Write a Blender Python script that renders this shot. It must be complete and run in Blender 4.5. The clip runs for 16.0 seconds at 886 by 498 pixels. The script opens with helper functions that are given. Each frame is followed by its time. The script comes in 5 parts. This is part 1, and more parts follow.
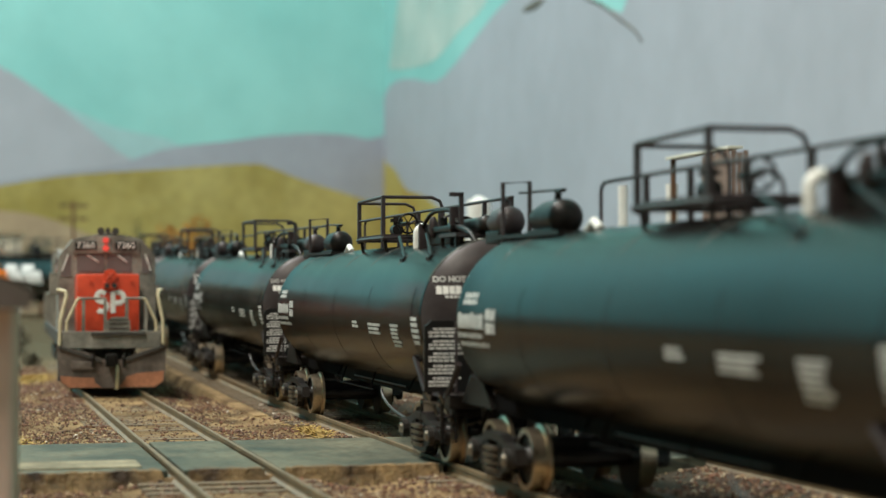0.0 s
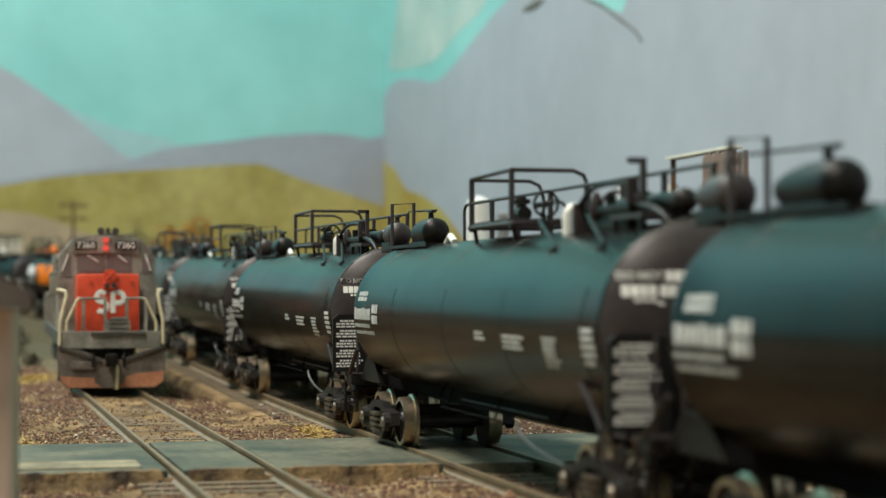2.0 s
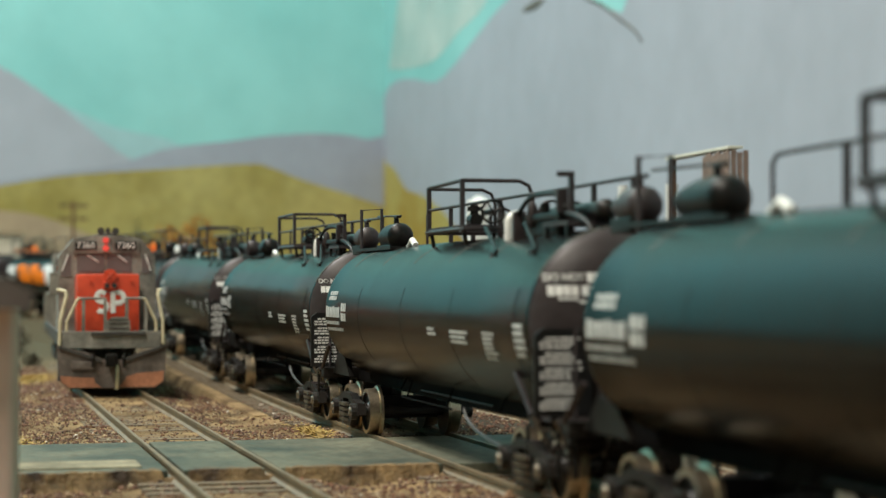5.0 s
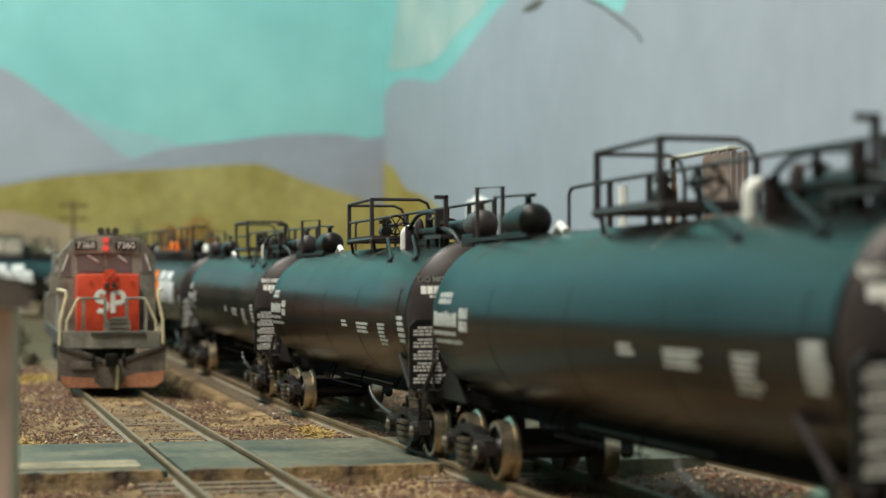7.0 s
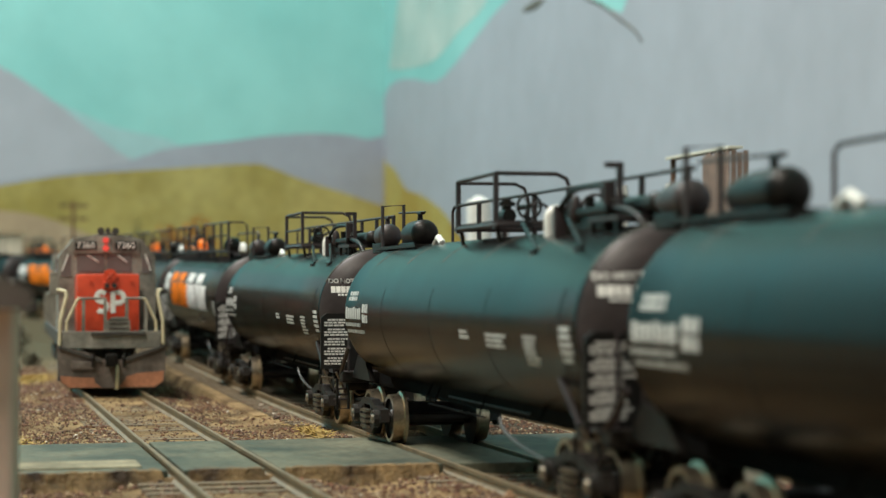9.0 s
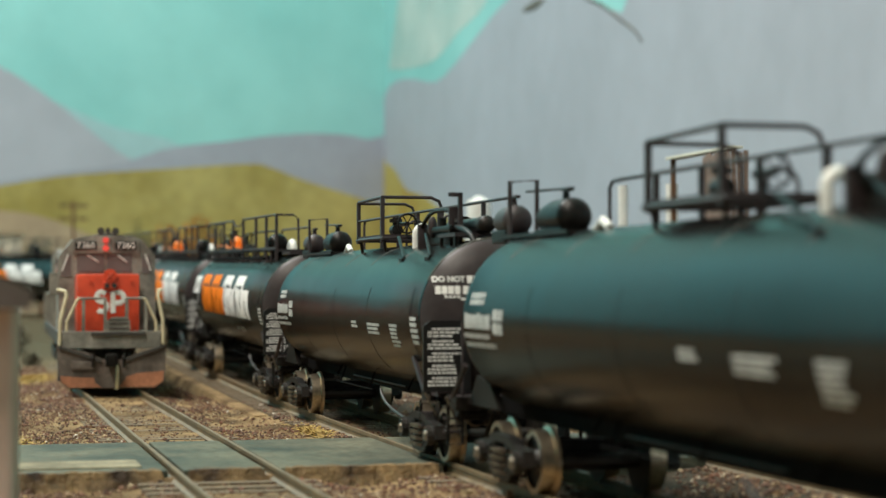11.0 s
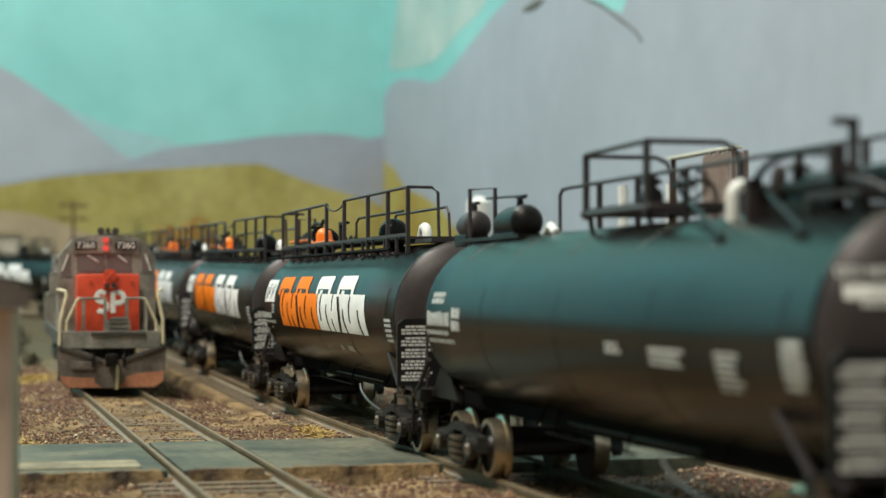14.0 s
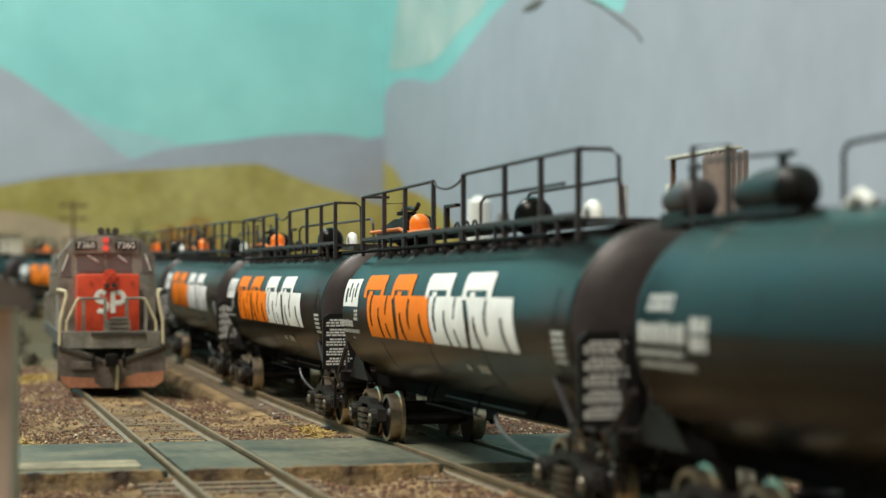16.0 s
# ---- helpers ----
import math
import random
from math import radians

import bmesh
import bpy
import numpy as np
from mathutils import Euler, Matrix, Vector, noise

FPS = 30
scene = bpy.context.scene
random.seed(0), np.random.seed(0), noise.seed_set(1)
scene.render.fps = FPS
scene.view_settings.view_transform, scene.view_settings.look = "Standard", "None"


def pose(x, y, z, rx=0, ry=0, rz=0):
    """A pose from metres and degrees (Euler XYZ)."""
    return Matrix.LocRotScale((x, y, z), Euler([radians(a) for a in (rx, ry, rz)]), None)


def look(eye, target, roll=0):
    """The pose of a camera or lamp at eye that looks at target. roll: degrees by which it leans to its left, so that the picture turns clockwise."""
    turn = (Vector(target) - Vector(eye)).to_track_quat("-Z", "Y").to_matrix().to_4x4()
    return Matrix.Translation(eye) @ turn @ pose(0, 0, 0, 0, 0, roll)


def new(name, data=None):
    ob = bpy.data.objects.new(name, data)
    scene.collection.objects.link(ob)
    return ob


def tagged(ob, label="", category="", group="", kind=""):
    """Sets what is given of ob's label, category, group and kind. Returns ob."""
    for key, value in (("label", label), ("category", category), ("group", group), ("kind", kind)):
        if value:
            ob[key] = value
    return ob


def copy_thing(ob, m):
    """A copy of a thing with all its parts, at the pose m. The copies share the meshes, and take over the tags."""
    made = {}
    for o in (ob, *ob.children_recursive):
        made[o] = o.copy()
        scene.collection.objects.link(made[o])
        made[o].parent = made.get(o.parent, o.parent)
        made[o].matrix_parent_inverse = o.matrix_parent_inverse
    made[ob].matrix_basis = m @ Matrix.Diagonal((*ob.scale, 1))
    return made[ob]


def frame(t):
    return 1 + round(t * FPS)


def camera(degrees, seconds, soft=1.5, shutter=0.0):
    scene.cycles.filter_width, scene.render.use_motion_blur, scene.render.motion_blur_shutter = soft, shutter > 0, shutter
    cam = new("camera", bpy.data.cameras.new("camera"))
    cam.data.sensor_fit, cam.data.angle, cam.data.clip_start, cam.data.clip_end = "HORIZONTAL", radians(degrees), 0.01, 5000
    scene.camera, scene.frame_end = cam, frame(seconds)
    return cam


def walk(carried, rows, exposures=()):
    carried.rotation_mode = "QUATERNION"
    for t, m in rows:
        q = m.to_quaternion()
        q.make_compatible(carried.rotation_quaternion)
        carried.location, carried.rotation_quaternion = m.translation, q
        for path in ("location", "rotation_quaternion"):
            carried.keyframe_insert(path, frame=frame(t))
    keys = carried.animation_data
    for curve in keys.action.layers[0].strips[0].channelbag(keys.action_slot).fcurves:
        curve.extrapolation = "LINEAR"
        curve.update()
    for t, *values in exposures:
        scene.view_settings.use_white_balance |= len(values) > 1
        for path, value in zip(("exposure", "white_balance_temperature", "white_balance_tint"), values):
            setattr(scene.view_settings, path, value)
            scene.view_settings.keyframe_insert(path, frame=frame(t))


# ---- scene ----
# Lengths below are in millimetres of a 1:87 model railway; MM turns them into metres.
MM = 0.001
EYE = 31.63            # lens height over the rail heads
TANK_X, LOCO_X, SIDE_X = 95.0, 45.3, 146.0   # centre lines of the three tracks
CURVE_Y, CURVE_R = 1115.0, 555.0             # where the tank train's line starts to bend, and its radius
PITCH, CAP0 = 186.0, 341.7                   # car spacing, first car end at the start
# how far the train has rolled: (seconds, mm)
ROLLED = ((0, 0), (1, 49.6), (2, 99.6), (3, 150.8), (4, 202.5), (6.5, 329.5), (7.5, 381), (8.5, 432), (9, 457), (11.5, 582.6), (12, 609.8), (13, 664.2), (14, 722.2), (15, 777.5), (16, 831.5))
WALL_Y, WALL_X = 1950.0, 434.0               # the two painted walls

# ---- camera ----
cam = camera(26.36, 16.0, soft=1.5)
_d = (math.sin(0.25) * math.cos(0.0203), math.cos(0.25) * math.cos(0.0203), math.sin(0.0203))
_eye = (0.0, 0.0, EYE * MM)
_view = look(_eye, tuple(e + d for e, d in zip(_eye, _d)), -0.07)
cam.data.dof.use_dof = True
cam.data.dof.focus_distance = 0.425
cam.data.dof.aperture_fstop = 31.0
walk(cam, [(0.0, _view), (16.0, _view)], exposures=[(0.0, 0.06), (16.0, 0.06)])

# ---- light ----
world = bpy.data.worlds.new("room_air")
scene.world = world
world.use_nodes = True
world.node_tree.nodes["Background"].inputs[0].default_value = (0.8, 0.9, 1.0, 1)
world.node_tree.nodes["Background"].inputs[1].default_value = 0.15


def ceiling_lamp(x, y, z, sx, sy, power, color):
    data = bpy.data.lights.new("ceiling_lamp", "AREA")
    data.shape, data.size, data.size_y, data.energy, data.color = "RECTANGLE", sx * MM, sy * MM, power, color
    lamp = new("ceiling_lamp", data)
    lamp.matrix_world = pose(x * MM, y * MM, z * MM)
    return lamp


# ---- materials ----
def mat(name, color, rough=0.6, metal=0.0, vary=0.25, scale=300.0, bump=0.0, second=None, mix=0.5, coat=0.0, glow=0.0, fine=6.0, coords="Object"):
    """Paint, plastic or earth: a base colour with stains at one scale and grain at a finer one, and relief."""
    m = bpy.data.materials.new(name)
    m.use_nodes = True
    nt = m.node_tree
    b = nt.nodes["Principled BSDF"]
    b.inputs["Metallic"].default_value = metal
    b.inputs["Coat Weight"].default_value = coat
    b.inputs["Coat Roughness"].default_value = 0.15
    tc = nt.nodes.new("ShaderNodeTexCoord")
    n1 = nt.nodes.new("ShaderNodeTexNoise")
    n1.inputs["Scale"].default_value = scale
    n1.inputs["Detail"].default_value = 5
    n2 = nt.nodes.new("ShaderNodeTexNoise")
    n2.inputs["Scale"].default_value = scale * fine
    n2.inputs["Detail"].default_value = 3
    for n in (n1, n2):
        nt.links.new(tc.outputs[coords], n.inputs["Vector"])
    r1 = nt.nodes.new("ShaderNodeValToRGB")
    dark = tuple(c * (1 - vary) for c in color)
    r1.color_ramp.elements[0].position, r1.color_ramp.elements[1].position = 0.5 - 0.25 * mix, 0.5 + 0.25 * mix
    r1.color_ramp.elements[0].color = (*dark, 1)
    r1.color_ramp.elements[1].color = (*(second or color), 1)
    nt.links.new(n1.outputs["Fac"], r1.inputs["Fac"])
    mx = nt.nodes.new("ShaderNodeMix")
    mx.data_type, mx.blend_type = "RGBA", "MULTIPLY"
    mx.inputs["Factor"].default_value = min(1.0, vary * 1.5)
    r2 = nt.nodes.new("ShaderNodeValToRGB")
    r2.color_ramp.elements[0].position, r2.color_ramp.elements[1].position = 0.3, 0.7
    r2.color_ramp.elements[0].color, r2.color_ramp.elements[1].color = (0.6, 0.6, 0.6, 1), (1.2, 1.2, 1.2, 1)
    nt.links.new(n2.outputs["Fac"], r2.inputs["Fac"])
    nt.links.new(r1.outputs["Color"], mx.inputs["A"])
    nt.links.new(r2.outputs["Color"], mx.inputs["B"])
    nt.links.new(mx.outputs["Result"], b.inputs["Base Color"])
    rr = nt.nodes.new("ShaderNodeMapRange")
    rr.inputs["To Min"].default_value, rr.inputs["To Max"].default_value = max(0.02, rough * 0.8), min(1, rough * 1.2)
    nt.links.new(n1.outputs["Fac"], rr.inputs["Value"])
    nt.links.new(rr.outputs["Result"], b.inputs["Roughness"])
    if bump:
        bp = nt.nodes.new("ShaderNodeBump")
        bp.inputs["Strength"].default_value = bump
        bp.inputs["Distance"].default_value = 0.0006
        nt.links.new(n2.outputs["Fac"], bp.inputs["Height"])
        nt.links.new(bp.outputs["Normal"], b.inputs["Normal"])
    if glow:
        b.inputs["Emission Color"].default_value = (*color, 1)
        b.inputs["Emission Strength"].default_value = glow
    return m


TANK_BLACK = mat("tank_black_paint", (0.006, 0.006, 0.0055), 0.25, vary=0.3, scale=60, second=(0.008, 0.0072, 0.0062))
TANK_BLACK.node_tree.nodes["Principled BSDF"].inputs["Specular IOR Level"].default_value = 0.135
# browner and lighter than the tank shell
END_BROWN = mat("tank_end_brown", (0.046, 0.036, 0.037), 0.42, vary=0.35, scale=80)
END_BROWN.node_tree.nodes["Principled BSDF"].inputs["Specular IOR Level"].default_value = 0.3
FRAME_BLACK = mat("frame_black", (0.007, 0.0065, 0.006), 0.42, vary=0.4, scale=260, second=(0.017, 0.014, 0.012), bump=0.1)
# bright metal for small parts, standing in for glints on the black gear
METAL_GLINT = mat("glint_metal", (0.30, 0.255, 0.20), 0.34, metal=0.85, vary=0.5, scale=400)
FRAME_BLACK.node_tree.nodes["Principled BSDF"].inputs["Specular IOR Level"].default_value = 0.22
RAILING_BROWN = mat("railing_brown_black", (0.042, 0.031, 0.033), 0.5, vary=0.3, scale=200)
MATT_BLACK = mat("matt_black", (0.005, 0.005, 0.005), 0.9, vary=0.3, scale=200)
MATT_BLACK.node_tree.nodes["Principled BSDF"].inputs["Specular IOR Level"].default_value = 0.08
WHEEL_STEEL = mat("wheel_steel", (0.62, 0.52, 0.38), 0.3, metal=1.0, vary=0.3, scale=300)
WHEEL_FACE = mat("wheel_face", (0.03, 0.026, 0.022), 0.5, metal=0.3, vary=0.3, scale=300)
DECAL_WHITE = mat("decal_white", (0.86, 0.86, 0.84), 0.5, vary=0.12, scale=200)
DECAL_GREY = mat("decal_grey_white", (0.58, 0.59, 0.57), 0.5, vary=0.3, scale=500)
DECAL_ORANGE = mat("decal_orange", (0.88, 0.21, 0.002), 0.6, vary=0.1, scale=100)
DECAL_ORANGE.node_tree.nodes["Principled BSDF"].inputs["Specular IOR Level"].default_value = 0.15
VALVE_ORANGE = mat("valve_orange", (0.95, 0.245, 0.012), 0.4, vary=0.12, scale=200)
WHITE_PLASTIC = mat("white_plastic", (0.84, 0.84, 0.80), 0.4, vary=0.1, scale=200)
SEAM_AND_HIGHLIGHT = mat("seam_and_highlight_line", (0.12, 0.12, 0.095), 0.5, vary=0.3, scale=300)
SEAM_DARK = mat("seam_shadow_line", (0.003, 0.003, 0.003), 0.7, vary=0.2, scale=300)
HOSE_DARK = mat("hose_dark_grey", (0.04, 0.039, 0.036), 0.4, vary=0.3, scale=200)
HOSE_GREY = mat("hose_grey", (0.24, 0.24, 0.23), 0.5, vary=0.2, scale=200)
LOCO_GREY = mat("loco_grey", (0.23, 0.22, 0.188), 0.6, vary=0.4, scale=130, second=(0.305, 0.288, 0.25), bump=0.08)
LOCO_DARK = mat("loco_dark_grey", (0.06, 0.055, 0.05), 0.6, vary=0.3, scale=90)
LOCO_RED = mat("loco_scarlet", (0.70, 0.062, 0.022), 0.4, vary=0.2, scale=90, second=(0.75, 0.085, 0.033))
PLOW_ORANGE = mat("plow_faded_orange", (0.52, 0.22, 0.12), 0.6, vary=0.3, scale=110)
PLOW_DIRT = mat("plow_dirty_grey", (0.15, 0.12, 0.10), 0.65, vary=0.45, scale=110, second=(0.19, 0.155, 0.135))
RAIL_CREAM = mat("handrail_cream", (0.68, 0.60, 0.40), 0.5, vary=0.15, scale=300)
# opaque panes, their pale reflections put into the base colour
GLASS_PALE = mat("loco_window", (0.17, 0.135, 0.13), 0.12, vary=0.15, scale=60, coat=0.5)
LAMP_RED = mat("lamp_red", (0.85, 0.09, 0.07), 0.3, vary=0.1, scale=200, glow=0.25)
LENS_DARK = mat("lens_dark", (0.03, 0.03, 0.03), 0.15, vary=0.1, scale=300)
BOARD_BLACK = mat("board_black", (0.012, 0.012, 0.012), 0.4, vary=0.1, scale=300)
RAIL_SIDE = mat("rail_weathered", (0.19, 0.14, 0.075), 0.55, metal=0.0, vary=0.35, scale=160, bump=0.1)
TIE_WOOD = mat("tie_weathered_wood", (0.20, 0.155, 0.10), 0.85, vary=0.4, scale=400, bump=0.4)
ROAD_GREY = mat("road_grey_green", (0.10, 0.122, 0.096), 0.62, vary=0.55, scale=45, bump=0.3, second=(0.165, 0.165, 0.115), mix=0.7, fine=12)
CURB_PALE = mat("curb_pale_dust", (0.30, 0.275, 0.19), 0.85, vary=0.4, scale=90, bump=0.4)
ROAD_EDGE = mat("road_edge_earth", (0.11, 0.062, 0.032), 0.7, vary=0.7, scale=130, bump=1.0, second=(0.27, 0.18, 0.085), mix=0.7)
SKY_PAINT = mat("backdrop_sky", (0.248, 0.60, 0.588), 0.8, vary=0.08, scale=5, second=(0.288, 0.625, 0.61))
CLOUD_PAINT = mat("backdrop_cloud", (0.38, 0.56, 0.535), 0.8, vary=0.1, scale=12, second=(0.50, 0.61, 0.575))
MOUNT_PAINT = mat("backdrop_mountain", (0.383, 0.42, 0.48), 0.8, vary=0.09, scale=6)
MOUNT_FAR = mat("backdrop_far_mountain", (0.32, 0.52, 0.55), 0.8, vary=0.1, scale=8)
MOUNT_MID = mat("backdrop_middle_mountain", (0.33, 0.365, 0.43), 0.8, vary=0.1, scale=8)
HILL_PAINT = mat("backdrop_hill", (0.36, 0.30, 0.07), 0.8, vary=0.22, scale=14, second=(0.40, 0.35, 0.12))
HILL_YELLOW = mat("backdrop_yellow_hill", (0.50, 0.34, 0.05), 0.8, vary=0.3, scale=20, second=(0.42, 0.36, 0.10))
BEIGE_PAINT = mat("backdrop_beige_slope", (0.40, 0.31, 0.20), 0.8, vary=0.15, scale=20)
CRACK_PAINT = mat("backdrop_crack", (0.17, 0.17, 0.15), 0.8, vary=0.4, scale=60)
ROOM_WHITE = mat("room_white", (0.5, 0.5, 0.5), 0.8, vary=0.05, scale=3)
SHED_WALL = mat("shed_pinkish_wall", (0.68, 0.52, 0.46), 0.8, vary=0.15, scale=60)
SHED_TRIM = mat("shed_pale_trim", (0.74, 0.74, 0.63), 0.7, vary=0.1, scale=60)
SHED_ROOF = mat("shed_dark_roof", (0.13, 0.105, 0.097), 0.7, vary=0.2, scale=100)
POLE_WOOD = mat("pole_wood", (0.15, 0.075, 0.035), 0.8, vary=0.3, scale=100)
LEAF_ORANGE = mat("autumn_leaves", (0.45, 0.16, 0.02), 0.8, vary=0.4, scale=80, second=(0.55, 0.24, 0.03))
LEAF_DARK = mat("dark_leaves", (0.06, 0.075, 0.03), 0.8, vary=0.4, scale=80)
SCRUB_OLIVE = mat("scrub_olive_leaves", (0.105, 0.098, 0.062), 0.9, vary=0.45, scale=200, second=(0.15, 0.13, 0.085))
BUILDING_CREAM = mat("building_cream", (0.62, 0.55, 0.44), 0.8, vary=0.12, scale=60)
BIN_WOOD = mat("bin_slat", (0.30, 0.215, 0.175), 0.7, vary=0.25, scale=150)
YELLOW_MARK = mat("yellow_straw", (0.45, 0.31, 0.085), 0.9, vary=0.3, scale=300)


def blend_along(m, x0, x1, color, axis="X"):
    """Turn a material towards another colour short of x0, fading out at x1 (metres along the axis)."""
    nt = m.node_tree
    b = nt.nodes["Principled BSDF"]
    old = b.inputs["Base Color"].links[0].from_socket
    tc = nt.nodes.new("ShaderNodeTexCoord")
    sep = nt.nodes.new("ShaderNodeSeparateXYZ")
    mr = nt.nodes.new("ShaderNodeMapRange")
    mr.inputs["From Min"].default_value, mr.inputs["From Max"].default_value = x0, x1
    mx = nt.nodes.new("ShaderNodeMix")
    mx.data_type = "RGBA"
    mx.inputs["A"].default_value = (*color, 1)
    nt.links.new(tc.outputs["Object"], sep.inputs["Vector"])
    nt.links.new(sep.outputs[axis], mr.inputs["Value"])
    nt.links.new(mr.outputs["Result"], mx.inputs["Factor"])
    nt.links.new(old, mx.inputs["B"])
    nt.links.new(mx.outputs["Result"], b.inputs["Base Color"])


# unseen west part made bluer and brighter to colour the tanks' reflections
blend_along(SKY_PAINT, -0.16, 0.02, (0.25, 0.69, 0.765))


def ground_material():
    """Sandy earth with patches of grit and pale dust; darker from the tank track eastwards, dark olive brown further
    off.
    """
    m = mat("ground_earth", (0.22, 0.142, 0.072), 0.95, vary=0.5, scale=55, bump=1.0, second=(0.34, 0.24, 0.125), fine=22)
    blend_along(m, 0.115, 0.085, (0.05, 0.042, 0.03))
    blend_along(m, 0.95, 0.66, (0.085, 0.074, 0.045), "Y")
    return m


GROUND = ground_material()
for _m, _level in ((GROUND, 0.1), (ROAD_GREY, 0.15), (CURB_PALE, 0.1), (ROAD_EDGE, 0.25)):
    _m.node_tree.nodes["Principled BSDF"].inputs["Specular IOR Level"].default_value = _level


def stone_material():
    m = bpy.data.materials.new("ballast_stone")
    m.use_nodes = True
    nt = m.node_tree
    b = nt.nodes["Principled BSDF"]
    b.inputs["Roughness"].default_value = 0.9
    g = nt.nodes.new("ShaderNodeNewGeometry")
    r = nt.nodes.new("ShaderNodeValToRGB")
    e = r.color_ramp.elements
    e[0].position, e[0].color = 0.0, (0.055, 0.038, 0.030, 1)
    e[1].position, e[1].color = 1.0, (0.72, 0.68, 0.58, 1)
    for p, c in ((0.25, (0.10, 0.050, 0.033, 1)), (0.5, (0.19, 0.088, 0.052, 1)), (0.68, (0.13, 0.085, 0.060, 1)), (0.85, (0.25, 0.150, 0.085, 1)), (0.95, (0.34, 0.26, 0.15, 1)), (0.985, (0.40, 0.33, 0.22, 1))):
        k = e.new(p)
        k.color = c
    nt.links.new(g.outputs["Random Per Island"], r.inputs["Fac"])
    nt.links.new(r.outputs["Color"], b.inputs["Base Color"])
    return m


STONE = stone_material()


# ---- mesh helpers: shapes are added to a bmesh in millimetres ----
def link_mesh(name, bm, material, parent=None, label="", smooth=False):
    for v in bm.verts:
        v.co *= MM
    me = bpy.data.meshes.new(name)
    bm.normal_update()
    bm.to_mesh(me)
    bm.free()
    for m in (material if isinstance(material, (list, tuple)) else (material,)):
        me.materials.append(m)
    if smooth:
        me.set_sharp_from_angle(angle=radians(40))
        for p in me.polygons:
            p.use_smooth = True
    ob = new(name, me)
    if parent:
        ob.parent = parent
    if label:
        tagged(ob, label)
    return ob


def part(name, bm, material, parent, label="", smooth=False):
    return link_mesh(name, bm, material, parent, label, smooth)


def box(bm, x0, x1, y0, y1, z0, z1, bev=0.0, m=0):
    c = bmesh.ops.create_cube(bm, size=1.0)["verts"]
    bmesh.ops.transform(bm, matrix=Matrix.Translation(((x0 + x1) / 2, (y0 + y1) / 2, (z0 + z1) / 2)) @ Matrix.Diagonal((x1 - x0, y1 - y0, z1 - z0, 1)), verts=c)
    faces = {f for v in c for f in v.link_faces}
    for f in faces:
        f.material_index = m
    if bev:
        edges = list({e for v in c for e in v.link_edges})
        bmesh.ops.bevel(bm, geom=edges, offset=bev, segments=2, affect="EDGES", profile=0.7)
    return bm


def boxes(*rows, bev=0.0):
    bm = bmesh.new()
    for r in rows:
        box(bm, *r, bev=bev)
    return bm


def cyl(bm, p0, p1, r, r2=None, seg=12, m=0):
    p0, p1 = Vector(p0), Vector(p1)
    d = p1 - p0
    q = d.to_track_quat("Z", "Y").to_matrix().to_4x4()
    g = bmesh.ops.create_cone(bm, cap_ends=True, segments=seg, radius1=r, radius2=r if r2 is None else r2, depth=d.length, matrix=Matrix.Translation((p0 + p1) / 2) @ q)
    for v in g["verts"]:
        for f in v.link_faces:
            f.material_index = m
    return bm


def tube(bm, pts, r, seg=8, closed=False):
    """A round bar along a polyline, with mitred bends."""
    pts = [Vector(p) for p in pts]
    n = len(pts)
    rings = []
    for i, p in enumerate(pts):
        a = pts[(i - 1) % n] if (closed or i) else p
        b = pts[(i + 1) % n] if (closed or i < n - 1) else p
        d = (b - a).normalized()
        ref = Vector((0, 0, 1)) if abs(d.z) < 0.9 else Vector((1, 0, 0))
        u = d.cross(ref).normalized()
        w = u.cross(d).normalized()
        rings.append([bm.verts.new(p + r * (math.cos(t) * u + math.sin(t) * w)) for t in (2 * math.pi * k / seg for k in range(seg))])
    # turn each ring so that it starts nearest to the one before it
    for i in range(1, n):
        k = min(range(seg), key=lambda s: (rings[i][s].co - rings[i - 1][0].co - (pts[i] - pts[i - 1])).length)
        rings[i] = rings[i][k:] + rings[i][:k]
        if (rings[i][1].co - rings[i - 1][1].co - (pts[i] - pts[i - 1])).length > (rings[i][-1].co - rings[i - 1][1].co - (pts[i] - pts[i - 1])).length:
            rings[i] = [rings[i][0]] + rings[i][:0:-1]
    for i in range(n if closed else n - 1):
        a, b = rings[i], rings[(i + 1) % n]
        for k in range(seg):
            bm.faces.new((a[k], a[(k + 1) % seg], b[(k + 1) % seg], b[k]))
    if not closed:
        bm.faces.new(rings[0])
        bm.faces.new(rings[-1][::-1])
    bmesh.ops.recalc_face_normals(bm, faces=bm.faces[:])
    return bm


def arc(cx, cy, cz, r, a0, a1, plane="yz", n=10):
    out = []
    for i in range(n + 1):
        a = radians(a0 + (a1 - a0) * i / n)
        c, s = r * math.cos(a), r * math.sin(a)
        out.append({"yz": (cx, cy + c, cz + s), "xz": (cx + c, cy, cz + s), "xy": (cx + c, cy + s, cz)}[plane])
    return out


